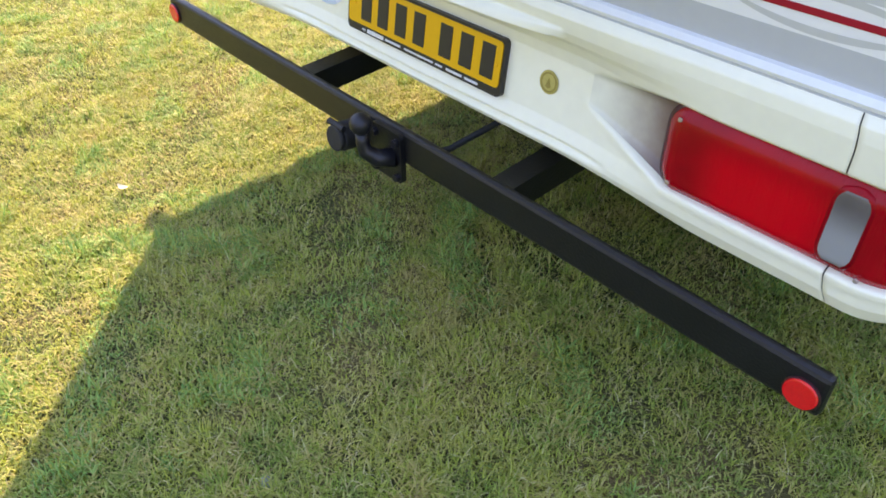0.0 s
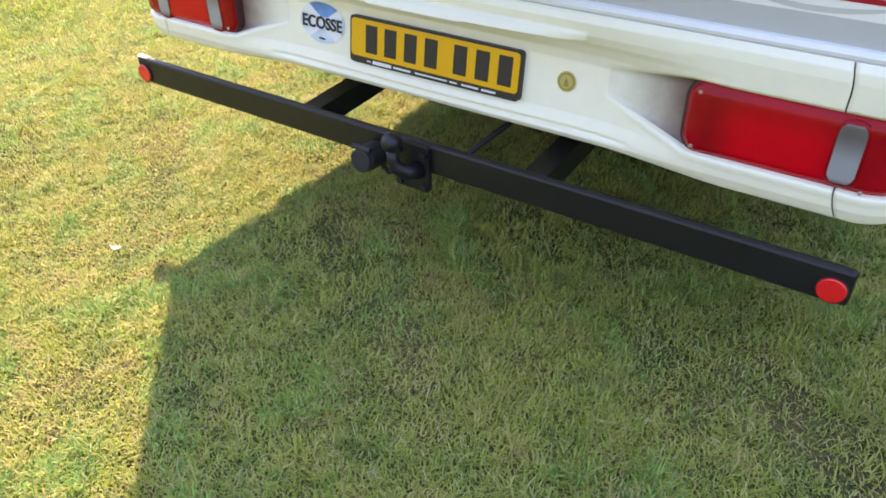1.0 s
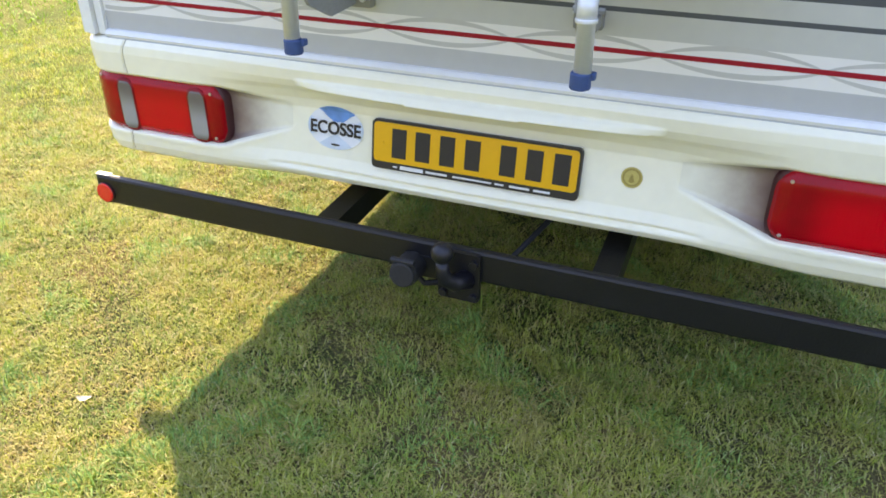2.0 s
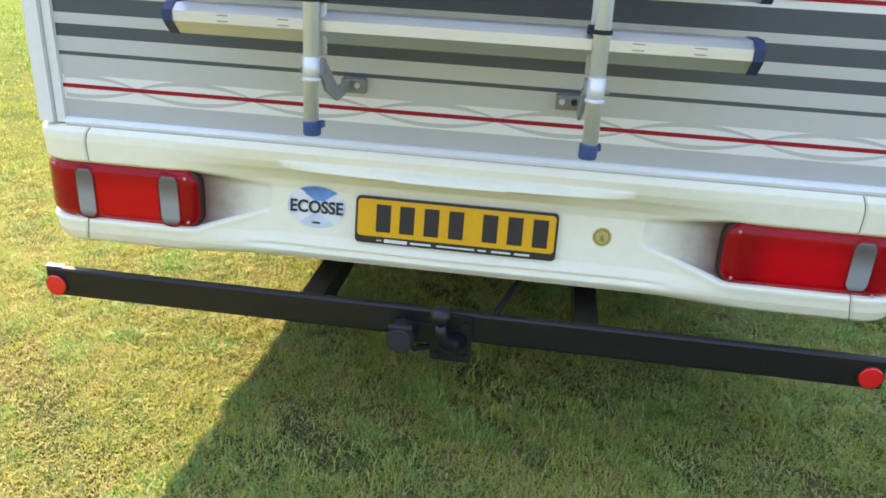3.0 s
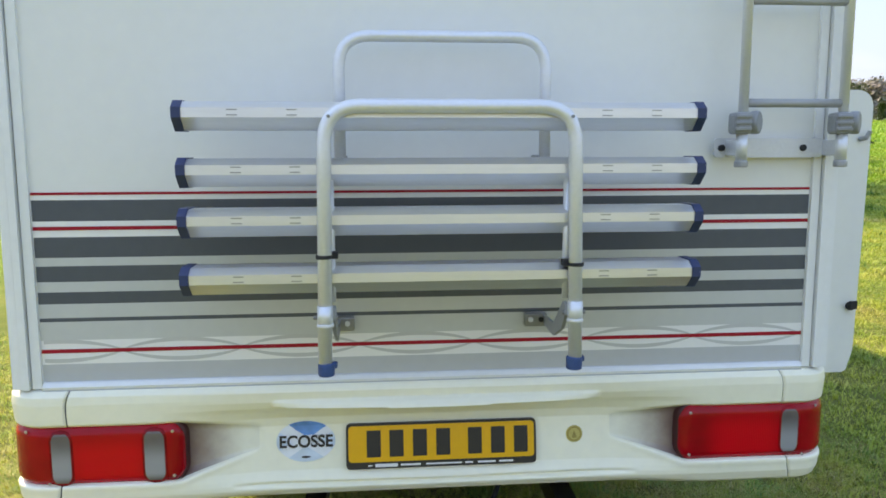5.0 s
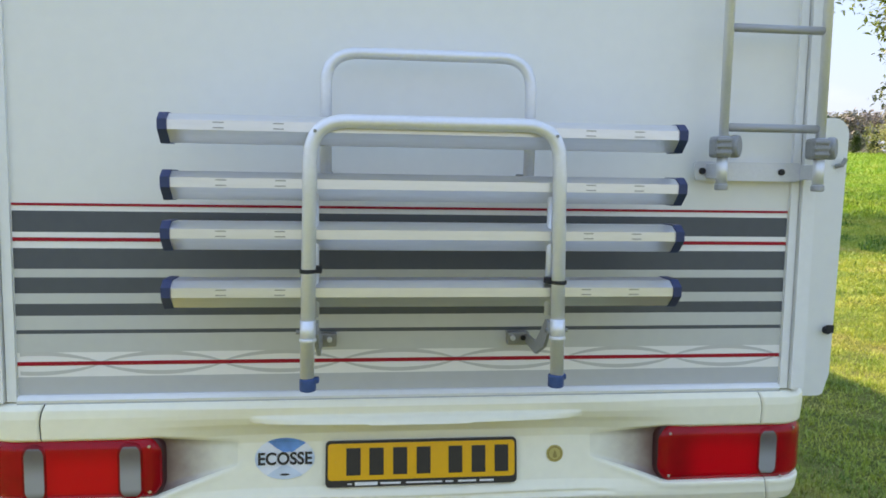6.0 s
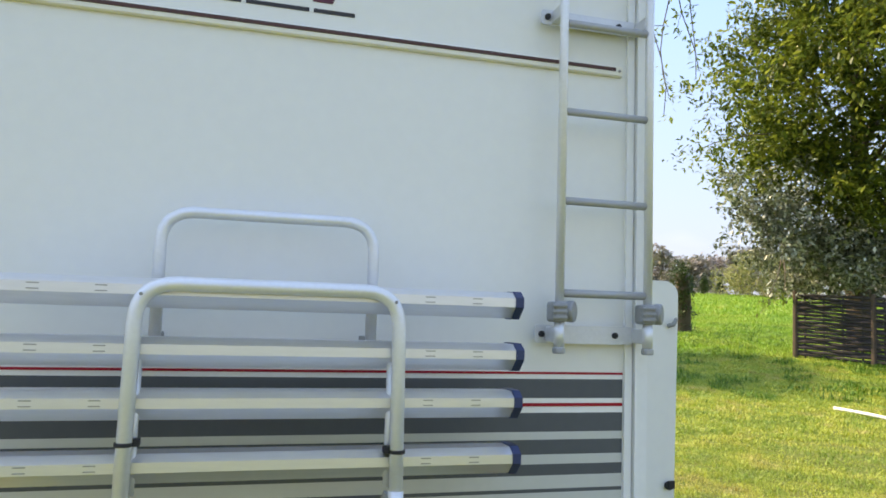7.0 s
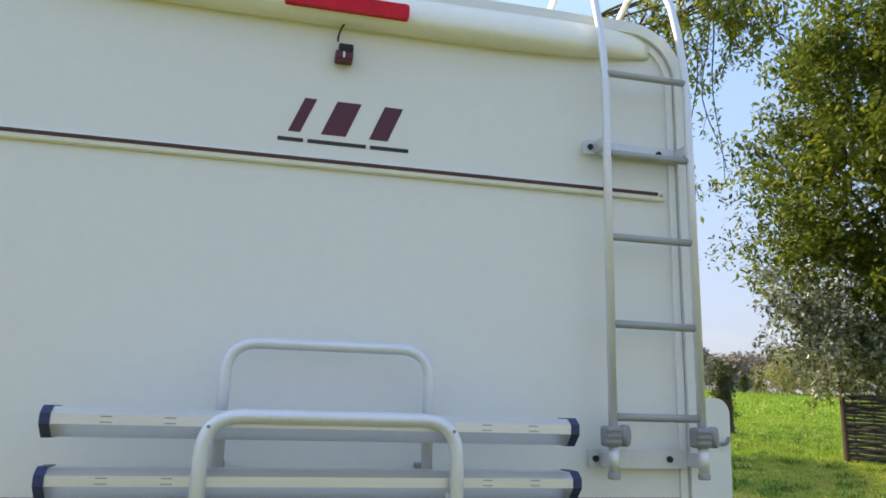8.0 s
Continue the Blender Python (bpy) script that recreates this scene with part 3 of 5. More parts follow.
def bumper_at(u, z, d):
    a, s = abs(u), (1 if u >= 0 else -1)
    if a <= STRAIGHT:
        x, y, nx, ny = a, 0.0, 0.0, -1.0
    elif a <= STRAIGHT + CORNER * math.pi / 2:
        t = (a - STRAIGHT) / CORNER
        x, y, nx, ny = STRAIGHT + CORNER * math.sin(t), CORNER * (1 - math.cos(t)), math.sin(t), -math.cos(t)
    else:
        x, y, nx, ny = STRAIGHT + CORNER, CORNER + a - STRAIGHT - CORNER * math.pi / 2, 1.0, 0.0
    return Vector((XC + s * (x + nx * d), y + ny * d, z))


def bumper_sheet(edge0, edge1, nu):
    """A piece of the bumper between two edges, each a function of the height; turned in at its borders."""
    zs = sorted(set([round(0.527 + 0.344 * i / 150, 5) for i in range(151)]))
    bm = bmesh.new()
    cols = []
    for i in range(nu + 1):
        col = []
        for z in zs:
            u = edge0(z) + (edge1(z) - edge0(z)) * i / nu
            p = bumper_at(u, z, bumper_depth(u, z))
            col.append(bm.verts.new(p))
        low = bumper_at(u, zs[0] + 0.012, -0.16)
        col.insert(0, bm.verts.new(low))
        cols.append(col)
    for a, b in zip(cols, cols[1:]):
        for k in range(len(a) - 1):
            bm.faces.new((a[k], a[k + 1], b[k + 1], b[k]))
    for col, e in ((cols[0], edge0), (cols[-1], edge1)):
        back = [bm.verts.new(bumper_at(e(v.co.z), v.co.z, -0.045)) for v in col]
        for k in range(len(col) - 1):
            bm.faces.new((col[k], col[k + 1], back[k + 1], back[k]))
    return bm


def seam_left(z):
    return -seam_right(z)


def seam_right(z):
    return 0.967 + 0.041 * (0.87 - z) / 0.285 + 0.004 * math.sin((0.87 - z) * 40)


END = STRAIGHT + CORNER * math.pi / 2 + 0.5
part("bumper", bumper_sheet(lambda z: seam_left(z) + 0.0028, lambda z: seam_right(z) - 0.0016, 460), M_CREAM, van, "cream moulded bumper panel", smooth=True)
part("bumper_corner", bumper_sheet(lambda z: -END, lambda z: seam_left(z) - 0.0016, 70), M_CREAM, van, "cream moulded bumper corner", smooth=True)
part("bumper_corner", bumper_sheet(lambda z: seam_right(z) + 0.0016, lambda z: END, 70), M_CREAM, van, "cream moulded bumper corner", smooth=True)


# black backing added behind each joint, standing in for shade in the gap
for seam in (seam_left, seam_right):
    bm = bmesh.new()
    rows = []
    for k in range(60):
        z = 0.540 + 0.326 * k / 59
        rows.append([bm.verts.new(bumper_at(seam(z) + o, z, bumper_depth(seam(z), z) - 0.0035)) for o in (-0.008, 0.008)])
    for a, b in zip(rows, rows[1:]):
        bm.faces.new((a[0], a[1], b[1], b[0]))
    part("seam_seal", bm, M_RUBBER, van, "black backing strip that darkens the bumper joint")


# ---- tail lamps ----
def lamp_patch(u0, u1, z0, z1, d, r, round_outer=True, nu=40, nz=24, drop=0.02, edge=0.006):
    """A raised pad on the bumper's line with rounded corners and a rounded border."""
    bm = bmesh.new()
    rows = []
    for k in range(-1, nz + 2):
        zk = z0 + (z1 - z0) * min(nz, max(0, k)) / nz
        e = min(zk - z0, z1 - zk)
        cut = r - math.sqrt(max(0.0, r * r - (r - e) ** 2)) if e < r else 0.0
        a, b = u0 + cut, u1 - (cut if round_outer else 0.0)
        row = []
        for i in range(-1, nu + 2):
            u = a + (b - a) * min(nu, max(0, i)) / nu
            border = min(zk - z0, z1 - zk, u - a + 0.0001, b - u + 0.0001)
            dd = d - edge * (1 - min(1.0, max(0.0, border / (edge * 1.7)))) ** 2
            if k in (-1, nz + 1) or i in (-1, nu + 1):
                dd = d - drop
            row.append(bm.verts.new(bumper_at(u, zk, dd)))
        rows.append(row)
    for a, b in zip(rows, rows[1:]):
        for i in range(len(a) - 1):
            bm.faces.new((a[i], a[i + 1], b[i + 1], b[i]))
    return bm


def zone(t, value, a, b, c, d):
    """1 between b and c, fading to 0 at a and d."""
    up = t.nodes.new("ShaderNodeMapRange")
    up.interpolation_type = "SMOOTHSTEP"
    up.inputs["From Min"].default_value, up.inputs["From Max"].default_value = a, b
    down = t.nodes.new("ShaderNodeMapRange")
    down.interpolation_type = "SMOOTHSTEP"
    down.inputs["From Min"].default_value, down.inputs["From Max"].default_value = c, d
    down.inputs["To Min"].default_value, down.inputs["To Max"].default_value = 1.0, 0.0
    mul = t.nodes.new("ShaderNodeMath")
    mul.operation = "MULTIPLY"
    for n in (up, down):
        t.links.new(value, n.inputs["Value"])
    t.links.new(up.outputs["Result"], mul.inputs[0])
    t.links.new(down.outputs["Result"], mul.inputs[1])
    return mul.outputs[0]


def lens_material(name, dark, bright, zones, heights, rough, rib, spec):
    """Moulded lamp plastic: paler within the given zone and heights, with fine moulded ribs."""
    m = material(name, dark, rough, vary=0.25, grain=14, stain=9, spec=spec, coat=0.15)
    t = m.node_tree
    p = t.nodes["Principled BSDF"]
    base = p.inputs["Base Color"].links[0].from_socket
    co = t.nodes.new("ShaderNodeTexCoord")
    sep = t.nodes.new("ShaderNodeSeparateXYZ")
    t.links.new(co.outputs["Object"], sep.inputs["Vector"])
    off = t.nodes.new("ShaderNodeMath")
    off.operation = "SUBTRACT"
    off.inputs[1].default_value = XC
    t.links.new(sep.outputs["X"], off.inputs[0])
    ab = t.nodes.new("ShaderNodeMath")
    ab.operation = "ABSOLUTE"
    t.links.new(off.outputs[0], ab.inputs[0])
    mask = t.nodes.new("ShaderNodeMath")
    mask.operation = "MULTIPLY"
    t.links.new(zone(t, ab.outputs[0], *zones), mask.inputs[0])
    t.links.new(zone(t, sep.outputs["Z"], *heights), mask.inputs[1])
    mx = t.nodes.new("ShaderNodeMix")
    mx.data_type = "RGBA"
    mx.inputs["B"].default_value = (*bright, 1)
    t.links.new(mask.outputs[0], mx.inputs["Factor"])
    t.links.new(base, mx.inputs["A"])
    t.links.new(mx.outputs["Result"], p.inputs["Base Color"])
    wave = t.nodes.new("ShaderNodeTexWave")
    wave.bands_direction = "X"
    wave.inputs["Scale"].default_value = rib
    t.links.new(co.outputs["Object"], wave.inputs["Vector"])
    bump = t.nodes.new("ShaderNodeBump")
    bump.inputs["Strength"].default_value, bump.inputs["Distance"].default_value = 0.35, 0.001
    t.links.new(wave.outputs["Fac"], bump.inputs["Height"])
    t.links.new(bump.outputs["Normal"], p.inputs["Normal"])
    return m


M_LENS = lens_material("red_lamp_plastic", (0.36, 0.002, 0.008), (0.66, 0.0015, 0.010), (0.73, 0.82, 0.93, 1.02), (0.600, 0.640, 0.690, 0.772), 0.16, 60, 0.2)
M_CLEAR = lens_material("ribbed_clear_plastic", (0.13, 0.11, 0.105), (0.31, 0.31, 0.315), (0.0, 0.1, 1.1, 1.2), (0.615, 0.640, 0.665, 0.735), 0.16, 110, 0.5)


def screw_at(u, z, d, lamp):
    p, q = bumper_at(u, z, d), bumper_at(u, z, d + 0.01)
    part("screw", bm_disc(p, q - p, 0.0042, 0.004, 12, 0.001), M_SCREW, lamp, "small steel screw")


def tail_lamp(s, windows):
    u0, u1 = (0.681, 1.225)
    a, b = (u0, u1) if s > 0 else (-u1, -u0)
    lamp = part("tail_lamp", lamp_patch(a, b, 0.604, 0.775, 0.026, 0.048, True, 60, 40, 0.06, 0.019), M_LENS, van, "wraparound red tail lamp", smooth=True)
    part("gasket", lamp_patch(a - 0.004, b + 0.004, 0.599, 0.780, 0.011, 0.050, True, 60, 20, 0.05), M_GASKET, lamp, smooth=True)
    for c, w in windows:
        part("clear_lens", lamp_patch(c - w / 2, c + w / 2, 0.622 if s > 0 else 0.612, 0.758, 0.0285, 0.028, True, 14, 24, 0.01), M_CLEAR, lamp, "ribbed clear reversing lens", smooth=True)
        part("lens_rim", lamp_patch(c - w / 2 - 0.004, c + w / 2 + 0.004, 0.618 if s > 0 else 0.608, 0.762, 0.0276, 0.031, True, 14, 24, 0.01), M_LENS_DARK, lamp, smooth=True)
    for u, z in ((0.710, 0.751), (0.710, 0.628), (1.045 if s > 0 else 1.03, 0.617), (1.075, 0.758)):
        screw_at(s * u, z, 0.026, lamp)
    return lamp


def shade_grime_material():
    """Gelcoat with painted shade, red lamp reflection and grime, growing towards the lamps."""
    m = material("shade_and_grime_on_gelcoat", (0.80, 0.78, 0.63), 0.5, vary=0.05, grain=35, stain=9)
    t = m.node_tree
    p = t.nodes["Principled BSDF"]
    base = p.inputs["Base Color"].links[0].from_socket
    co = t.nodes.new("ShaderNodeTexCoord")
    sep = t.nodes.new("ShaderNodeSeparateXYZ")
    t.links.new(co.outputs["Object"], sep.inputs["Vector"])
    off = t.nodes.new("ShaderNodeMath")
    off.operation = "SUBTRACT"
    off.inputs[1].default_value = XC
    t.links.new(sep.outputs["X"], off.inputs[0])
    ab = t.nodes.new("ShaderNodeMath")
    ab.operation = "ABSOLUTE"
    t.links.new(off.outputs[0], ab.inputs[0])
    n = t.nodes.new("ShaderNodeTexNoise")
    n.inputs["Scale"].default_value, n.inputs["Detail"].default_value = 28, 4
    t.links.new(co.outputs["Object"], n.inputs["Vector"])
    wob = t.nodes.new("ShaderNodeMath")
    wob.operation = "MULTIPLY_ADD"
    wob.inputs[1].default_value = 0.05
    t.links.new(n.outputs["Fac"], wob.inputs[0])
    t.links.new(ab.outputs[0], wob.inputs[2])
    r = t.nodes.new("ShaderNodeMapRange")
    r.interpolation_type = "SMOOTHSTEP"
    r.inputs["From Min"].default_value, r.inputs["From Max"].default_value = 0.525, 0.72
    t.links.new(wob.outputs[0], r.inputs["Value"])
    mx = t.nodes.new("ShaderNodeMix")
    mx.data_type = "RGBA"
    mx.inputs["B"].default_value = (0.20, 0.12, 0.10, 1)
    t.links.new(r.outputs["Result"], mx.inputs["Factor"])
    t.links.new(base, mx.inputs["A"])
    t.links.new(mx.outputs["Result"], p.inputs["Base Color"])
    return m


M_SHADE_GRIME = shade_grime_material()
# thin sheet in each scoop that carries the painted shade
for side in (-1, 1):
    bm = bmesh.new()
    rows = []
    for i in range(31):
        a = 0.492 + 0.198 * i / 30
        lo, hi = scoop_edges(a)
        lo, hi = lo + 0.003, hi - 0.004
        rows.append([bm.verts.new(bumper_at(side * a, lo + (hi - lo) * k / 16, bumper_depth(side * a, lo + (hi - lo) * k / 16) + 0.0012)) for k in range(17)])
    for a, b in zip(rows, rows[1:]):
        for k in range(16):
            bm.faces.new((a[k], a[k + 1], b[k + 1], b[k]))
    part("scoop_grime", bm, M_SHADE_GRIME, van, "painted brownish shade, red reflection and grime beside the lamp", smooth=True)

tail_lamp(-1, [(-0.996, 0.062), (-0.758, 0.066)])
tail_lamp(1, [(1.004, 0.064)])

# ---- open locker door on the side ----
DOOR_Y = 0.40
door_outline = rounded_outline(XC + HALF + 0.012, 1.464, 0.722, 1.682, 0.055, 8, "cd")
door_outline = [(XC + HALF + 0.012, 0.722), (1.413, 0.722), (1.427, 0.729), (1.448, 0.80)] + [(x, z) for x, z in door_outline if z > 1.0]
door = part("locker_door", bm_prism(door_outline, "y", DOOR_Y, DOOR_Y + 0.028, 0.004), M_WALL, van, "open white locker door")
part("lock", bm_disc((1.424, DOOR_Y - 0.008, 0.956), (0, -1, 0), 0.014, 0.018, 20, 0.003), M_RUBBER, door, "black lock knob")
part("lock_lever", bm_box(1.414, 1.440, DOOR_Y - 0.024, DOOR_Y - 0.016, 0.948, 0.976, 0.002), M_RUBBER, door)
part("catch", bm_tube([(1.420, DOOR_Y - 0.004, 1.52), (1.432, DOOR_Y - 0.02, 1.525), (1.445, DOOR_Y - 0.02, 1.545)], 0.008, 10), M_GREY, door, "grey door catch")
part("hinge", bm_tube([(XC + HALF + 0.010, DOOR_Y + 0.014, 0.78), (XC + HALF + 0.010, DOOR_Y + 0.014, 1.64)], 0.010, 10), M_TRIM, door)


# ---- number plate ----
def tilt_plate(bm):
    """Lays a flat plate drawn at y = 0 about z = 0 onto the sloping bumper."""
    bmesh.ops.transform(bm, matrix=Matrix.Translation((-0.012, 0.010, 0.6745)) @ Matrix.Rotation(-math.atan2(0.018, 0.121), 4, "X"), verts=bm.verts)
    return bm


plate = thing("number_plate", (-0.012, 0.02, 0.613), "yellow number plate in a black holder on the bumper", "number plate")
part("holder", tilt_plate(bm_prism(rounded_outline(-0.266, 0.266, -0.0625, 0.0625, 0.012, 4), "y", -0.002, 0.018, 0.002)), M_INK, plate, "black plastic holder")
part("yellow_face", tilt_plate(bm_prism(rounded_outline(-0.2595, 0.2595, -0.043, 0.0565, 0.010, 4), "y", -0.0045, 0.0, 0.001)), M_YELLOW, plate, "yellow reflective face")
for x in (-0.190, -0.127, -0.062, 0.003, 0.092, 0.157, 0.222):
    part("dark_bar", tilt_plate(bm_box(x - 0.0195, x + 0.0195, -0.0062, -0.004, -0.030, 0.044, 0.0015)), M_INK, plate, "plain dark bar")
for x in (-0.236, 0.247):
    part("fixing", tilt_plate(bm_disc((x, -0.005, 0.004), (0, -1, 0), 0.005, 0.003, 12)), M_YELLOW, plate)
for x, w, h in ((-0.20, 0.012, 0.003), (-0.155, 0.062, 0.009), (-0.088, 0.056, 0.005), (0.005, 0.10, 0.004), (0.075, 0.022, 0.004), (0.125, 0.050, 0.005), (0.180, 0.040, 0.005)):
    part("pale_bar", tilt_plate(bm_box(x - w / 2, x + w / 2, -0.0035, -0.0015, -0.0535 - h / 2, -0.0535 + h / 2)), M_PALE, plate, "plain pale bar")


# ---- stickers on the bumper ----
def on_bumper(x, z, lift):
    u = x - XC
    return bumper_at(u, z, bumper_depth(u, z) + lift)


def bm_film(cx, cz, inside, lift, w, h, n=40):
    """A film that follows the bumper; inside(a, b) tells which cells belong, a and b from -1 to 1."""
    bm = bmesh.new()
    grid = {}
    for i in range(n + 1):
        for k in range(n + 1):
            a, b = -1 + 2 * i / n, -1 + 2 * k / n
            f = math.hypot(a, b)
            m = max(abs(a), abs(b))
            if f > 0:
                a, b = a * m / f, b * m / f
            grid[i, k] = (bm.verts.new(on_bumper(cx + a * w, cz + b * h, lift)), a, b)
    for i in range(n):
        for k in range(n):
            q = [grid[i, k], grid[i + 1, k], grid[i + 1, k + 1], grid[i, k + 1]]
            if inside(sum(c[1] for c in q) / 4, sum(c[2] for c in q) / 4):
                bm.faces.new([c[0] for c in q])
    bmesh.ops.delete(bm, geom=[v for v in bm.verts if not v.link_faces], context="VERTS")
    return bm


SX, SZ, SW, SH = -0.388, 0.692, 0.080, 0.056
sticker = thing("oval_sticker", (SX, 0.03, SZ - SH), "oval white and sky blue sticker lettered ECOSSE on the bumper", "sticker")
part("backing", bm_film(SX, SZ, lambda a, b: True, 0.0022, SW, SH), M_STICKER, sticker, "white vinyl backing")
part("blue_field", bm_film(SX, SZ, lambda a, b: b > 0.30 and b > 0.15 + abs(a - 0.1) * 0.95, 0.0034, SW, SH, 60), M_STICKER_BLUE, sticker, "blue upper field")
part("pale_field", bm_film(SX, SZ, lambda a, b: (abs(a) > 0.55 and abs(b) < abs(a) - 0.45) or b < -0.25 - abs(a) * 0.9, 0.0034, SW, SH, 60), M_STICKER_PALE, sticker, "pale blue side fields")
part("small_bar", bm_film(SX, SZ - 0.043, lambda a, b: True, 0.0046, 0.013, 0.003, 6), M_INK, sticker, "plain dark bar")


def lettering(text, size, place, turn, mat, parent, name, label, stretch=1.0, bold=0.0):
    cu = bpy.data.curves.new(name, "FONT")
    cu.body, cu.size, cu.align_x, cu.align_y, cu.extrude, cu.offset = text, size, "CENTER", "CENTER", 0.0006, bold
    tmp = new("tmp", cu)
    me = bpy.data.meshes.new_from_object(tmp.evaluated_get(bpy.context.evaluated_depsgraph_get()))
    bpy.data.objects.remove(tmp)
    me.transform(Matrix.Translation(place) @ turn @ Matrix.Diagonal((stretch, 1, 1, 1)))
    me.materials.clear()
    return link_mesh(name, me, mat, parent, label)


tilt = Matrix.Rotation(radians(90 - 7.8), 4, "X")
lettering("ECOSSE", 0.046, on_bumper(SX, SZ - 0.002, 0.0050), tilt, M_INK, sticker, "lettering", "bold black letters", 0.93, 0.0012)

gold = thing("round_sticker", (0.367, 0.02, 0.66), "small round gold sticker on the cream bumper", "sticker")
part("disc", bm_film(0.367, 0.685, lambda a, b: True, 0.0022, 0.024, 0.024, 20), M_GOLD, gold)
part("ring_print", bm_film(0.367, 0.685, lambda a, b: 0.72 < math.hypot(a, b) < 0.84, 0.003, 0.024, 0.024, 40), M_GOLD_DARK, gold)
part("emblem", bm_film(0.367, 0.684, lambda a, b: abs(a) < 0.8 * (1 - (b + 1) / 2) , 0.003, 0.010, 0.011, 16), M_GOLD_DARK, gold)

# ---- maker's mark: plain slanted shapes and a bar ----
mark = thing("maker_mark", (0.02, 0.0, 2.31), "maroon slanted lettering shapes over a thin dark bar", "decal")
for x0, x1 in ((-0.160, -0.116), (-0.068, 0.012), (0.070, 0.134)):
    o = [(x0 - 0.004, 2.370), (x1 - 0.014, 2.370), (x1 + 0.028, 2.474), (x0 + 0.038, 2.474)]
    part("slanted_block", bm_prism(o, "y", -0.0016, 0.0005), M_MAROON, mark, "plain maroon block")
for x0, x1 in ((-0.191, -0.120), (-0.108, 0.058), (0.070, 0.182)):
    part("thin_bar", bm_box(x0, x1, -0.0016, 0.0005, 2.3405, 2.3515), M_INK, mark, "plain dark bar")

# ---- reversing camera ----
rc = thing("reversing_camera", (-0.022, -0.02, 2.57), "small black and red reversing camera on the rear panel", "camera")
part("bracket", bm_box(-0.044, 0.0, -0.012, 0.0, 2.606, 2.632, 0.003), M_RUBBER, rc)
part("hood", bm_prism([(-0.012, 2.612), (-0.046, 2.609), (-0.050, 2.622), (-0.040, 2.638), (-0.012, 2.642)], "x", -0.038, 0.003, 0.004), M_RUBBER, rc, "black plastic hood")
part("lens_block", bm_box(-0.047, 0.004, -0.046, -0.004, 2.588, 2.614, 0.004), M_MAROON, rc, "dark red lower block")
part("eye", bm_box(-0.026, -0.020, -0.0485, -0.044, 2.592, 2.610, 0.001), M_PALE, rc)
part("cable", bm_tube(arc_corner((-0.040, -0.02, 2.632), (-0.042, -0.022, 2.682), (-0.018, -0.03, 2.716), 0.03), 0.003, 8), M_RUBBER, rc, "thin black cable")

# ---- tow bar ----
tow = thing("tow_bar", (XC, -0.08, 0.40), "black steel tow bar beam with red reflectors behind the bumper", "tow bar")
BY0, BY1 = -0.106, -0.082
part("beam", bm_box(-1.119, 1.073, BY0, BY1, 0.404, 0.490, 0.009), M_BLACK, tow, "black painted box-section beam")
# pale strip paints the sun's glare on the beam's left end
part("end_tape", bm_box(-1.119, -1.072, BY0 + 0.003, BY0 + 0.022, 0.4895, 0.4915, 0.0008), M_PALE, tow, "pale strip painted for sun glare on the beam end")
for x in (-1.088, 1.037):
    r = part("reflector", bm_disc((x, BY0 - 0.004, 0.439), (0, -1, 0), 0.0285, 0.010, 32, 0.003), M_REFLECTOR, tow, "round red reflector")
    part("rim", bm_disc((x, BY0 - 0.002, 0.438), (0, -1, 0), 0.031, 0.006, 32, 0.001), M_GASKET, r)
for x in (-0.372, 0.350):
    part("arm", bm_prism([(-0.084, 0.415), (-0.084, 0.482), (0.30, 0.500), (1.1, 0.545), (1.1, 0.49), (0.25, 0.43)], "x", x - 0.030, x + 0.030, 0.004), M_BLACK, tow, "black steel support arm")
part("mounting_plate", bm_prism(rounded_outline(-0.045, 0.062, 0.352, 0.484, 0.010, 3), "y", BY0 - 0.014, BY0, 0.002), M_BLACK, tow, "black steel flange plate")
for x in (-0.030, 0.048):
    for z in (0.368, 0.462):
        part("bolt", bm_disc((x, BY0 - 0.019, z), (0, -1, 0), 0.011, 0.012, 6, 0.001), M_GREASE, tow)
neck = [(0.030, BY0 - 0.01, 0.415), (0.010, -0.150, 0.417), (-0.008, -0.170, 0.437), (-0.013, -0.172, 0.462), (-0.014, -0.172, 0.485)]
part("ball_neck", bm_tube(neck, [0.026, 0.022, 0.019, 0.016, 0.015], 14), M_GREASE, tow, "greasy steel neck", smooth=True)
part("tow_ball", bm_ball((-0.014, -0.172, 0.507), 0.027), M_GREASE, tow, "black greased tow ball", smooth=True)
sock = part("socket", bm_disc((-0.115, -0.140, 0.424), (0, -1, 0.1), 0.036, 0.065, 24, 0.006), M_RUBBER, tow, "round black trailer socket")
part("socket_lid", bm_disc((-0.115, -0.178, 0.428), (0, -1, 0.1), 0.033, 0.014, 24, 0.005), M_RUBBER, sock)
part("socket_hinge", bm_tube([(-0.145, -0.172, 0.462), (-0.085, -0.172, 0.462)], 0.008, 10), M_RUBBER, sock)
part("socket_bracket", bm_box(-0.140, -0.04, BY0 - 0.006, BY0, 0.392, 0.450, 0.001), M_BLACK, tow)
part("socket_cable", bm_tube([(-0.115, -0.11, 0.40), (-0.09, -0.10, 0.365), (0.0, -0.06, 0.372), (0.10, 0.0, 0.42), (0.2, 0.2, 0.52)], 0.008, 8), M_RUBBER, tow, "black cable")

# ---- cycle rack ----
rack = thing("cycle_rack", (0.0, -0.12, 0.96), "folded aluminium cycle rack with four rails on the rear panel", "cycle rack")
FY, KY = -0.262, -0.100
LX, RX = -0.301, 0.278


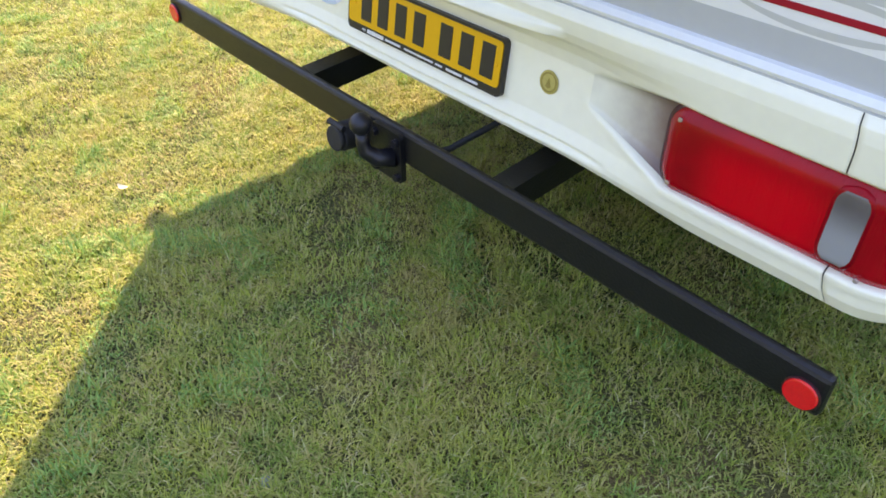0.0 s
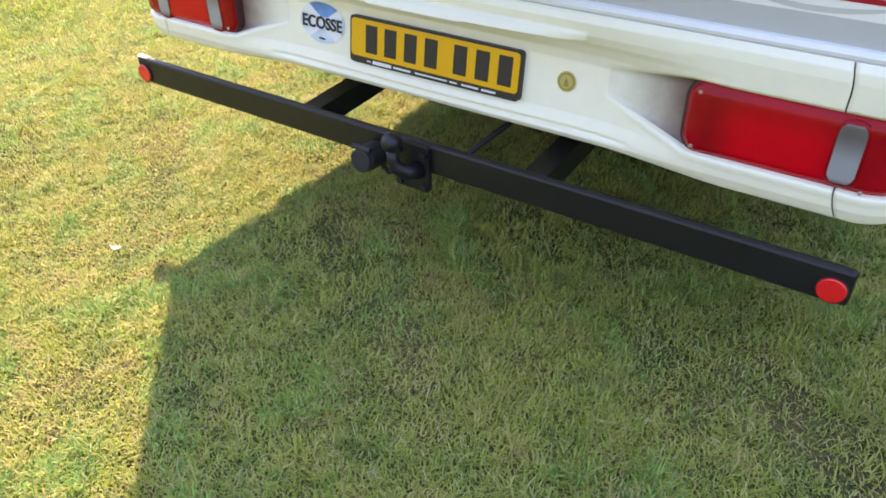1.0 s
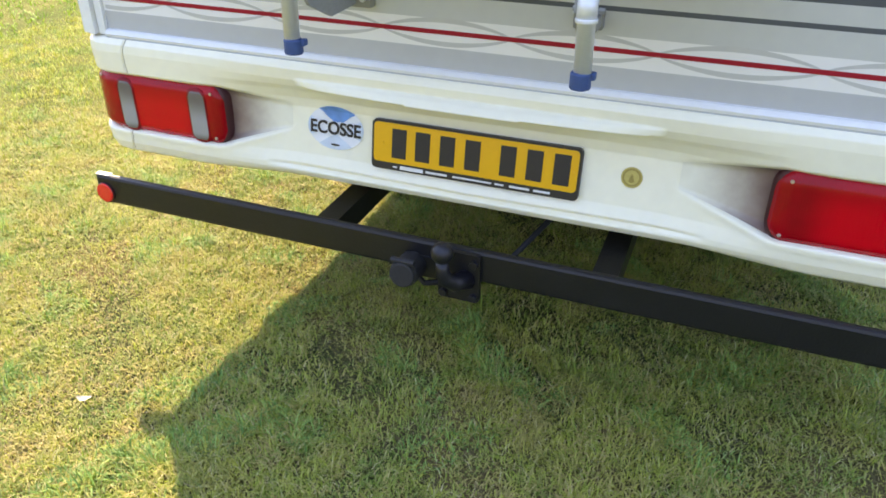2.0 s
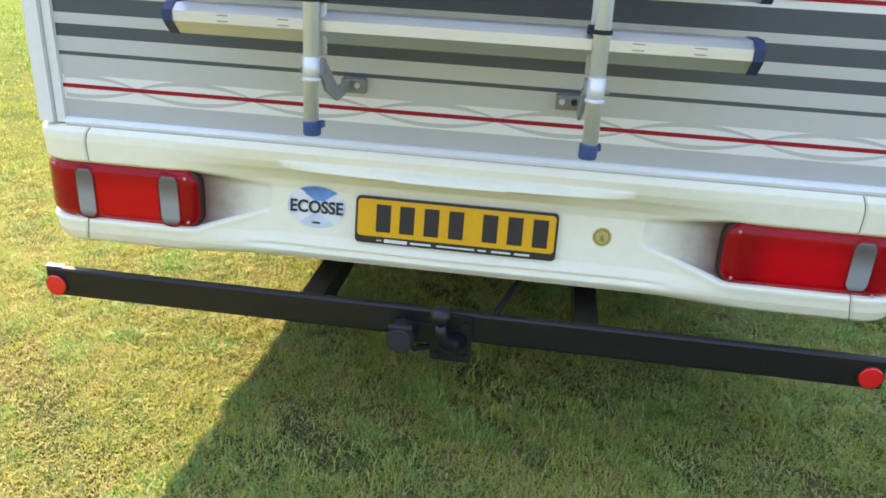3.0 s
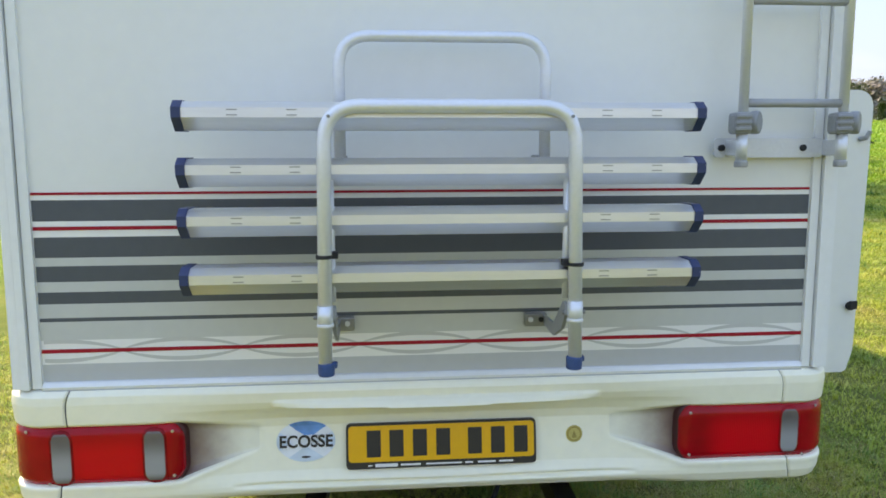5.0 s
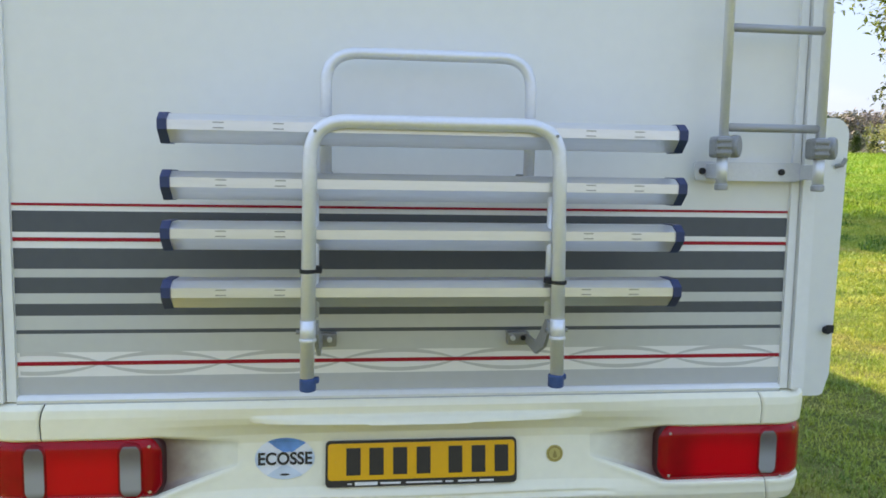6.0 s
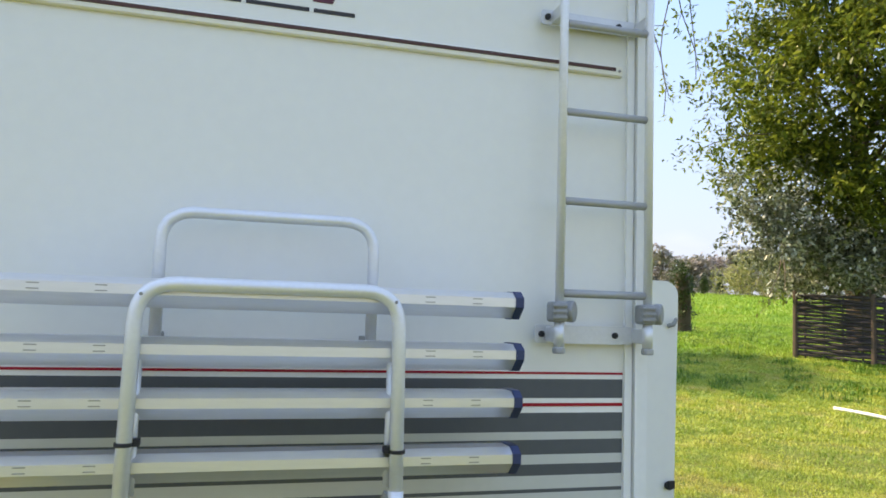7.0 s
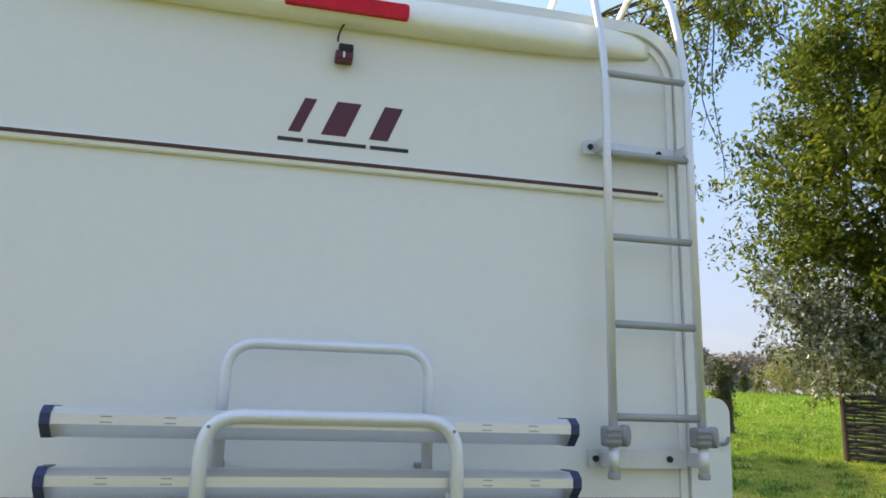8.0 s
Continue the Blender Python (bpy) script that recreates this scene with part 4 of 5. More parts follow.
def hoop(xl, xr, y, z0, z1, r, lean=0.0):
    pts = [Vector((xl - lean, y, z0))] + arc_corner((xl - lean, y, z0), (xl, y, z1), (xr, y, z1), r) + arc_corner((xl, y, z1), (xr, y, z1), (xr + lean, y, z0), r) + [Vector((xr + lean, y, z0))]
    return pts


part("front_hoop", bm_tube(hoop(LX, RX, FY, 0.985, 1.586, 0.085, 0.009), 0.0165, 16), M_TUBE, rack, "thick silver front hoop", smooth=True)
part("back_hoop", bm_tube(hoop(-0.273, 0.242, KY, 1.405, 1.764, 0.080), 0.0145, 14), M_TUBE, rack, "slim silver back hoop", smooth=True)
for x in (LX - 0.007, RX + 0.007):
    s = 1 if x > 0 else -1
    part("foot_cap", bm_disc((x, FY, 0.977), (0, 0, 1), 0.0195, 0.032, 20, 0.004), M_BLUE_CAP, rack, "blue plastic foot cap")
    part("cap_latch", bm_box(x + 0.014, x + 0.026, FY - 0.002, FY + 0.016, 0.978, 0.992, 0.003), M_BLUE_CAP, rack)
    part("sleeve", bm_tube([(x, FY, 1.080), (x, FY, 1.128)], 0.0182, 18), M_TUBE, rack, "silver sleeve", smooth=True)
    part("sleeve_ring", bm_disc((x, FY, 1.082), (0, 0, 1), 0.0202, 0.008, 20, 0.002), M_TUBE, rack)
    zs = 1.243 if x < 0 else 1.217
    part("strap", bm_disc((x, FY, zs), (0, 0, 1), 0.0185, 0.009, 20, 0.001), M_RUBBER, rack, "black strap clip")
    part("strap_tail", bm_box(x - 0.012 - (0.018 if s > 0 else -0.02), x + 0.012 - (0.018 if s > 0 else -0.02), FY + 0.004, FY + 0.030, zs - 0.006, zs + 0.010, 0.002), M_RUBBER, rack)
    part("pin", bm_disc((x - s * 0.018, FY - 0.017, 1.562), (0, -1, 0), 0.004, 0.004, 10), M_GALV, rack)
    bx = -0.278 if s < 0 else 0.242
    plate_b = part("wall_bracket", bm_box(bx - 0.030, bx + 0.030, -0.030, -0.002, 1.012, 1.047, 0.003), M_GALV, rack, "galvanised wall bracket")
    for dx in (-0.016, 0.012):
        part("bracket_bolt", bm_disc((bx + dx, -0.033, 1.032), (0, -1, 0), 0.0075, 0.008, 6, 0.001), M_ALU_SIDE if dx * s < 0 else M_RUBBER, plate_b)
    arm_o = [(-0.030, 1.044), (-0.030, 1.020), (-0.14, 1.014), (-0.225, 1.052), (-0.258, 1.092), (-0.258, 1.120), (-0.238, 1.124), (-0.14, 1.046)]
    part("hinge_arm", bm_prism(arm_o, "x", x - s * 0.020 - 0.004, x - s * 0.020 + 0.004, 0.001), M_GREY, rack, "steel hinge arm")
    part("lower_pivot", bm_tube([(x - 0.028, FY + 0.012, 1.098), (x + 0.028, FY + 0.012, 1.098)], 0.005, 8), M_GALV, rack)
    part("inner_post", bm_tube([(x - s * 0.014, FY + 0.036, 1.13), (x - s * 0.014, FY + 0.036, 1.42)], 0.0105, 10), M_TUBE, rack, smooth=True)

# four bicycle rails, built once and copied
RAIL = [(0.0, -0.004), (0.0, 0.018), (0.022, 0.033), (0.082, 0.033), (0.088, 0.026), (0.088, -0.018), (0.070, -0.032), (0.030, -0.032)]
RAIL_Y = -0.245


def bm_rail(grow, x0, x1):
    cy, cz = 0.044, 0.0
    return bm_prism([(RAIL_Y + cy + (y - cy) * grow, (z - cz) * grow) for y, z in RAIL], "x", x0, x1, 0.0015)


first = part("rail", bm_rail(1.0, -0.622, 0.585), M_ALU, rack, "brushed aluminium bicycle rail")
for x0, x1 in ((-0.638, -0.617), (0.580, 0.601)):
    part("end_cap", bm_rail(1.07, x0, x1), M_BLUE, first, "navy plastic end cap")
for x in (-0.505, -0.372, 0.360, 0.480):
    for z in (0.0135, 0.0015):
        part("slot", bm_box(x - 0.012, x + 0.012, RAIL_Y - 0.0010, RAIL_Y + 0.002, z - 0.0012, z + 0.0012), M_GREY, first, "dark strap slot")
for z, shift in ((1.4355, 0.002), (1.319, 0.0), (1.183, -0.001)):
    dup = first.copy()
    scene.collection.objects.link(dup)
    dup.location = (shift, 0.0, z)
    for ch in first.children:
        c = ch.copy()
        scene.collection.objects.link(c)
        c.parent = dup
first.location = (-0.002, 0.0, 1.5645)
for x in (-0.20, 0.14):
    part("wire_hook", bm_tube([(x - 0.04, -0.11, 1.455), (x - 0.03, -0.115, 1.460), (x + 0.03, -0.115, 1.460), (x + 0.04, -0.11, 1.456)], 0.0035, 8), M_RUBBER, rack, "thin black wire hook")
for x in (-0.273, 0.242):
    part("hoop_foot", bm_box(x - 0.014, x + 0.014, KY + 0.010, -0.002, 1.458, 1.474, 0.003), M_GREY, rack, "steel wall foot")

# ---- ladder ----
ladder = thing("ladder", (0.90, -0.06, 1.45), "narrow aluminium roof ladder on the rear corner", "ladder")
LY = -0.092
for x in (0.767, 1.041):
    pts = [(x, LY, 1.46), (x, LY, 2.45), (x, LY, 2.58), (x - 0.002, LY + 0.006, 2.68), (x - 0.006, LY + 0.022, 2.80), (x - 0.010, LY + 0.05, 2.92), (x - 0.014, LY + 0.10, 3.02), (x - 0.018, LY + 0.19, 3.09), (x - 0.02, LY + 0.32, 3.10), (x - 0.02, LY + 0.44, 3.04), (x - 0.02, LY + 0.50, 2.94), (x - 0.02, LY + 0.52, 2.84)]
    part("side_rail", bm_tube(pts, 0.0125, 14), M_TUBE, ladder, "slim aluminium side rail", smooth=True)
    part("rail_sleeve", bm_tube([(x, LY, 1.457), (x, LY, 1.531)], 0.0146, 18), M_TUBE, ladder, "silver sleeve", smooth=True)
    part("rail_foot", bm_disc((x, LY, 1.449), (0, 0, 1), 0.0175, 0.018, 16, 0.004), M_RUNG, ladder, "grey plastic foot")
    clamp = part("clamp", bm_box(x - 0.030, x + 0.016, LY - 0.024, LY + 0.026, 1.526, 1.582, 0.009), M_GREY, ladder, "grey plastic ladder clamp")
    for dz in (-0.016, 0.0, 0.016):
        part("clamp_rib", bm_box(x - 0.0315, x + 0.012, LY - 0.0285, LY - 0.020, 1.551 + dz, 1.559 + dz, 0.0015), M_GREY, clamp)
    part("knob", bm_disc((x + 0.033, LY + 0.000, 1.556), (1, -0.9, 0), 0.030, 0.026, 24, 0.006), M_GREY, clamp, "grey round knob")
for z in (2.632, 2.375, 2.118, 1.864, 1.606):
    part("rung", bm_tube([(0.770, LY, z), (1.034, LY, z)], 0.0112, 12, flat=0.8), M_RUNG, ladder, "ribbed aluminium rung", smooth=True)
for z, h in ((1.491, 0.026), (2.412, 0.022)):
    strap = part("wall_strap", bm_prism(rounded_outline(0.722, 1.030, z - h, z + h, 0.010, 4), "y", -0.028, -0.022, 0.001), M_ALU_SIDE, ladder, "flat aluminium wall strap")
    for x in (0.742, 0.972):
        part("bolt", bm_disc((x, -0.031, z), (0, -1, 0), 0.009, 0.008, 12, 0.001), M_RUBBER, strap, "black bolt head")
    for x in (0.767, 1.041):
        part("standoff", bm_box(x - 0.013, x + 0.013, LY + 0.004, -0.020, z - h * 0.8, z + h * 0.8, 0.003), M_ALU_SIDE, strap)
    part("spacer", bm_box(0.80, 0.98, -0.022, -0.003, z - h * 0.7, z + h * 0.7, 0.002), M_ALU_SIDE, strap)


# ---- far things ----
def leaves(points, size, rng, droop=0.3, narrow=0.5):
    """Folded leaf shapes at the points; returns vertices, loops and face sizes."""
    n = len(points)
    a = rng.uniform(0, 2 * math.pi, n)
    tilt_a = rng.normal(-droop, 0.6, n)
    s = size * rng.uniform(0.6, 1.35, n)
    d = np.stack((np.cos(a) * np.cos(tilt_a), np.sin(a) * np.cos(tilt_a), np.sin(tilt_a)), 1)
    side = np.stack((-np.sin(a), np.cos(a), rng.normal(0, 0.6, n)), 1)
    side /= np.linalg.norm(side, axis=1)[:, None]
    up = np.cross(d, side)
    S = s[:, None]
    v = np.stack((points, points + d * S * 0.5 + side * S * narrow * 0.5 + up * S * 0.08, points + d * S, points + d * S * 0.5 - side * S * narrow * 0.5 + up * S * 0.08), 1).reshape(-1, 3)
    loops = np.arange(4 * n)
    return v, loops, np.full(n, 4)


def clumps(centers, radius, per, rng):
    k = len(centers)
    off = rng.normal(0, 1, (k, per, 3))
    off *= (rng.uniform(0.3, 1.0, (k, per)) ** 0.5 / np.linalg.norm(off, axis=2))[:, :, None]
    r = np.broadcast_to(np.asarray(radius), (k,))[:, None, None]
    return (centers[:, None, :] + off * r * np.array((1, 1, 0.75))).reshape(-1, 3)


def bm_limb(bm, a, b, r0, r1, rng, bend=0.12, n=7):
    a, b = Vector(a), Vector(b)
    length = (b - a).length
    pts, rs = [], []
    w = Vector(rng.normal(0, 1, 3)) * bend * length
    for i in range(n + 1):
        t = i / n
        pts.append(a.lerp(b, t) + w * math.sin(t * math.pi) * 0.6 + Vector((0, 0, 1)) * math.sin(t * math.pi) * bend * length * 0.5)
        rs.append(r0 + (r1 - r0) * t)
    bm_tube(pts, rs, 8, bm)
    return pts


def evergreen_tree():
    rng = np.random.default_rng(7)
    base = np.array((19.3, 17.4, 0.7))
    tree = thing("oak_tree", tuple(base), "large evergreen oak with glossy green and greyish leaves", "tree")
    bm = bmesh.new()
    trunk_top = base + (0.2, 0.1, 6.0)
    bm_tube([base + (0, 0, -0.1), base + (0.05, 0, 0.5), base + (0.0, 0.1, 2.5), trunk_top, base + (0.1, 0.3, 11)], [0.62, 0.45, 0.38, 0.28, 0.10], 12, bm)
    # crown: clumps on an uneven shell and inside it
    k = 1550
    d = rng.normal(0, 1, (k, 3))
    d /= np.linalg.norm(d, axis=1)[:, None]
    lump = np.array([0.82 + 0.42 * noise.noise(Vector(q) * 1.9 + Vector((3, 1, 7))) + 0.22 * noise.noise(Vector(q) * 4.5) for q in d])
    rad = rng.uniform(0.55, 1.0, k) ** 0.6 * lump
    centers = np.array((18.45, 15.65, 9.0)) + d * rad[:, None] * np.array((4.9, 4.9, 7.6))
    centers = centers[centers[:, 2] > 2.3]
    lowest = centers[:, 2] < 4.2
    for c in centers[rng.choice(len(centers), 26, replace=False)]:
        start = base + (0, 0, float(np.clip(c[2] * 0.6, 1.5, 8)))
        bm_limb(bm, start, c, 0.07, 0.012, rng)
    sprigs = []
    for a, b, n, spread in (((14.4, 15.6, 6.9), (10.9, 14.1, 5.75), 90, 0.30), ((14.2, 14.9, 3.4), (12.5, 13.5, 2.0), 26, 0.10), ((14.2, 14.9, 3.4), (12.8, 13.2, 2.2), 14, 0.08)):
        limb = bm_limb(bm, a, b, 0.020, 0.006, rng, 0.05)
        sprigs.append(np.array(limb[-1]) + rng.normal(0, spread, (n, 3)))
        if n > 50:
            for q in limb[3:-1]:
                sprigs.append(np.array(q) + rng.normal(0, 0.14, (14, 3)))
    v, l, s = leaves(np.concatenate(sprigs), 0.15, rng)
    quick_mesh("sprig_leaves", v, l, s, M_OAK, tree)
    part("trunk", bm, M_BARK, tree, "dark rough trunk and limbs", smooth=True)
    crown_pts = clumps(centers[~lowest], rng.uniform(0.35, 0.75, int((~lowest).sum())), 44, rng)
    v, l, s = leaves(crown_pts, 0.225, rng, 0.3, 0.46)
    quick_mesh("crown", v, l, s, M_OAK, tree)
    low_pts = clumps(centers[lowest], 0.55, 90, rng)
    extra = np.array((16.7, 15.6, 3.5)) + rng.normal(0, 1, (110, 3)) * np.array((1.0, 1.0, 0.6))
    extra = extra[np.abs(extra - np.array((16.7, 15.6, 3.5))).max(axis=1) < 1.5]
    outer = np.array((14.3, 15.5, 4.3)) + rng.normal(0, 1, (75, 3)) * np.array((0.65, 0.6, 0.75))
    outer = outer[(outer[:, 2] > 2.7) & (outer[:, 0] > 13.0)]
    low_pts = np.concatenate((low_pts, clumps(extra[extra[:, 2] > 2.4], 0.42, 70, rng), clumps(outer, 0.40, 60, rng)))
    v, l, s = leaves(low_pts, 0.16, rng)
    quick_mesh("lower_crown", v, l, s, M_GREYLEAF, tree)["label"] = "greyish lower foliage"


evergreen_tree()


def hanging_branches():
    """A second tree beside the lane whose drooping twigs hang over the corner of the roof."""
    rng = np.random.default_rng(11)
    base = np.array((5.2, 19.2, 0.85))
    tree = thing("ash_tree", tuple(base), "tall tree with drooping twigs of fresh green leaves", "tree")
    bm = bmesh.new()
    bm_tube([base + (0, 0, -0.1), base + (0, 0, 0.4), base + (0.1, 0, 5), base + (0.2, -0.3, 11.8)], [0.38, 0.30, 0.25, 0.12], 10, bm)
    pts = []
    for i in range(9):
        t = i / 8
        tip = np.array((8.6 + 2.4 * t + rng.normal(0, 0.15), 11.2 - 1.2 * t + rng.normal(0, 0.4), 11.2 + rng.normal(0, 0.25)))
        limb = bm_limb(bm, base + (0.2, -0.3, 10.2 + rng.uniform(-0.6, 0.9)), tip, 0.06, 0.02, rng, 0.07)
        for j in range(8):
            p = np.array(limb[-1 - j % 4]) + rng.normal(0, 0.2, 3)
            drop = rng.uniform(0.7, 2.1)
            if t < 0.2 and j < 6:
                drop = rng.uniform(3.6, 6.0)
            end = p + np.array((rng.normal(0, 0.35), rng.normal(0, 0.35), -drop))
            f1, f2 = rng.uniform(5, 9, 2)
            path = [p + (end - p) * q + np.array((0.16 * math.sin(q * f1 + i), 0.14 * math.cos(q * f2 + j), 0)) for q in np.linspace(0, 1, 10)]
            bm_tube(path, [0.021 - 0.012 * q for q in np.linspace(0, 1, 10)], 5, bm)
            for m in range(3):  # side twigs
                q0 = path[2 + 2 * m]
                q1 = q0 + rng.normal(0, 0.22, 3) + np.array((0, 0, -0.18))
                bm_tube([q0, (q0 + q1) / 2 + (0, 0, 0.05), q1], [0.008, 0.006, 0.004], 5, bm)
                pts.append(q1 + rng.normal(0, 0.09, (9, 3)))
            for q in path[1:]:
                if rng.uniform() < 0.75:
                    pts.append(q + rng.normal(0, 0.10, (9 if drop < 3 else 6, 3)))
    part("trunk", bm, M_TWIG, tree, "slender trunk with drooping twigs", smooth=True)
    # crown out of view, flattened and placed so its shade falls on the lawn
    d = rng.normal(0, 1, (420, 3))
    d /= np.linalg.norm(d, axis=1)[:, None]
    d *= rng.uniform(0.3, 1, (420, 1)) ** 0.6
    c = base + np.array((0.3, 0.2, 6.4)) + np.stack((d[:, 0] * 3.3 - d[:, 1] * 1.1, d[:, 0] * 3.3 + d[:, 1] * 1.1, d[:, 2] * 1.5), 1)
    pts.append(clumps(c, 0.5, 34, rng))
    v, l, s = leaves(np.concatenate(pts), 0.15, rng, 0.5)
    quick_mesh("crown", v, l, s, M_SPRING, tree)


hanging_branches()


def hurdle_fence():
    fence = thing("hurdle_fence", (15.57, 15.99, 0.45), "dark weathered slatted hurdle fence standing on the grass", "fence")
    rng = random.Random(3)
    a, way = Vector((15.57, 15.99, 0)), Vector((1.14, -1.84, 0)).normalized()
    out = Vector((-way.y, way.x, 0)) * -1

    def on_ground(q):
        return float(height(q.x, q.y))

    for n in range(3):
        p = a + way * (2.0 * n)
        z = on_ground(p)
        part("post", bm_tube([p + Vector((0, 0, z - 0.1)), p + Vector((0.01, 0, z + 1.92))], [0.080, 0.070], 8), M_POST, fence, "brown round post")
    for n in range(2):
        for i in range(19):
            pts, rs = [], []
            lean = rng.uniform(-0.025, 0.025)
            for k in range(9):
                q = a + way * (2.0 * n + 0.02 + 1.96 * k / 8)
                z = on_ground(q) + 0.10 + i * 0.094
                pts.append(q + out * (0.03 * math.sin(k * math.pi / 2 + (i % 2) * math.pi)) + Vector((0, 0, z + lean * (k / 4 - 1) + rng.uniform(-0.008, 0.008))))
                rs.append(0.043 + rng.uniform(-0.004, 0.004))
            part("slat", bm_tube(pts, rs, 6), M_FENCE, fence)
        for k in (1, 3, 5, 7):
            q = a + way * (2.0 * n + 0.02 + 1.96 * k / 8)
            z = on_ground(q)
            part("upright", bm_tube([q + Vector((0, 0, z)), q + Vector((0, 0, z + 1.84))], 0.026, 6), M_FENCE, fence)


hurdle_fence()


def ivy_stump():
    rng = np.random.default_rng(5)
    base = np.array((17.65, 24.68, 0.95))
    ob = thing("ivy_stump", tuple(base), "old tree stump thickly grown over with dark ivy", "tree stump")
    bm = bm_tube([base + (0, 0, -0.1), base + (0, 0, 0.3), base + (0.05, 0, 1.4), base + (0, 0.05, 2.5)], [0.42, 0.33, 0.30, 0.26], 12)
    part("trunk", bm, M_BARK, ob, smooth=True)
    c = np.stack((rng.normal(0, 0.16, 60), rng.normal(0, 0.16, 60), rng.uniform(0.3, 2.9, 60)), 1)
    c[:, :2] *= (1 + np.clip(c[:, 2:3] - 1.8, 0, 1) * 1.6)
    v, l, s = leaves(clumps(base + c, 0.30, 60, rng), 0.11, rng)
    quick_mesh("ivy", v, l, s, M_IVY, ob)


ivy_stump()


def young_conifers():
    rng = np.random.default_rng(9)
    for x, y, h in ((69.1, 99.9, 3.0), (74.5, 104.1, 3.6), (81.8, 109.8, 3.6)):
        ground_z = float(height(x, y))
        tree = thing("young_conifer", (x, y, ground_z), "small dark young conifer in the field", "tree", "young trees in the field")
        base = np.array((x, y, ground_z))
        part("trunk", bm_tube([base + (0, 0, -0.1), base + (0, 0, h * 0.9)], [0.07, 0.02], 6), M_BARK, tree)
        z = rng.uniform(0.15, 1.0, 46) * h
        rr = 0.8 * (1 - (z / h) ** 1.5) + 0.06
        a = rng.uniform(0, 6.28, 46)
        c = base + np.stack((np.cos(a) * rr * 0.7, np.sin(a) * rr * 0.7, z), 1)
        v, l, s = leaves(clumps(c, 0.42, 34, rng), 0.24, rng)
        quick_mesh("crown", v, l, s, M_IVY, tree)


young_conifers()


def far_woods():
    rng = np.random.default_rng(21)
    ang = rng.uniform(-0.2, 1.35, 900)
    dist = rng.uniform(170, 240, 900)
    c = np.stack((np.sin(ang) * dist, np.cos(ang) * dist, rng.uniform(0.0, 1, 900) ** 0.8 * (9 + 4.5 * np.array([noise.noise(Vector((a * 14, 2, 0))) for a in ang])) + (dist - 170) * 0.045), 1)
    c[:, 2] += height(c[:, 0], c[:, 1])
    v, l, s = leaves(clumps(c, rng.uniform(1.6, 3.2, 900), 170, rng), 1.05, rng)
    tagged(quick_mesh("far_woods", v, l, s, M_FARWOOD), "distant brown and green spring woods", "woods", kind="stuff")
    ang = rng.uniform(0.64, 0.75, 40)
    dist = rng.uniform(128, 140, 40)
    c = np.stack((np.sin(ang) * dist, np.cos(ang) * dist, rng.uniform(0.3, 6.5, 40)), 1)
    c[:, 2] += height(c[:, 0], c[:, 1])
    v, l, s = leaves(clumps(c, 2.2, 170, rng), 0.55, rng)
    tagged(quick_mesh("pale_thicket", v, l, s, M_WILLOW), "pale yellow-green willow thicket across the field", "thicket", kind="stuff")
    ang = rng.uniform(-0.2, 1.35, 260)
    dist = rng.uniform(140, 146, 260)
    c = np.stack((np.sin(ang) * dist, np.cos(ang) * dist, rng.uniform(0.0, 0.5, 260)), 1)
    c[:, 2] += height(c[:, 0], c[:, 1])
    v, l, s = leaves(clumps(c, 0.9, 60, rng), 0.3, rng)
    tagged(quick_mesh("field_hedge", v, l, s, M_FARWOOD), "low brown hedge along the field edge", "hedge", kind="stuff")


far_woods()

pipe = thing("white_pipe", (9.6, 7.6, 0.12), "white plastic pipe lying on the grass", "pipe")
part("pipe", bm_tube([(x, y, float(height(x, y)) + 0.05) for x, y in ((9.55, 8.22), (9.57, 7.95), (9.61, 7.55), (9.72, 7.0), (10.0, 6.3))], 0.027, 10), M_HOSE, pipe, smooth=True)
for x, y, r in ((0.31, -0.714, 0.014),):
    bm = bm_ball((0, 0, 0), r, 10, 7)
    for v in bm.verts:
        v.co += Vector(v.co) * 0.35 * noise.noise(v.co * 60)
        v.co.z *= 0.45
        v.co.x *= 1.3
    bmesh.ops.translate(bm, vec=(x, y, float(height(x, y)) + r * 0.2 + 0.002), verts=bm.verts)
    tagged(part("pebble", bm, M_PEBBLE, None, smooth=True), "small grey stone lying in the grass", "stone")


# a dead leaf: a curled blade with a midrib fold
bm = bmesh.new()
rows = []
for i in range(9):
    q = i / 8
    w = 0.011 * math.sin(math.pi * min(1.0, q * 0.96 + 0.02)) ** 0.8
    rows.append([bm.verts.new((-0.962 + 0.040 * q, -0.478 + 0.014 * q + o * w, float(height(-0.942, -0.47)) + 0.026 + 0.010 * (2 * q - 1) ** 2 + 0.3 * abs(o) * w)) for o in (-1, 0, 1)])
for ra, rb in zip(rows, rows[1:]):
    for k in range(2):
        bm.faces.new((ra[k], ra[k + 1], rb[k + 1], rb[k]))
tagged(part("dead_leaf", bm, M_LEAF, None, smooth=True), "small pale dead leaf lying on the grass", "leaf")


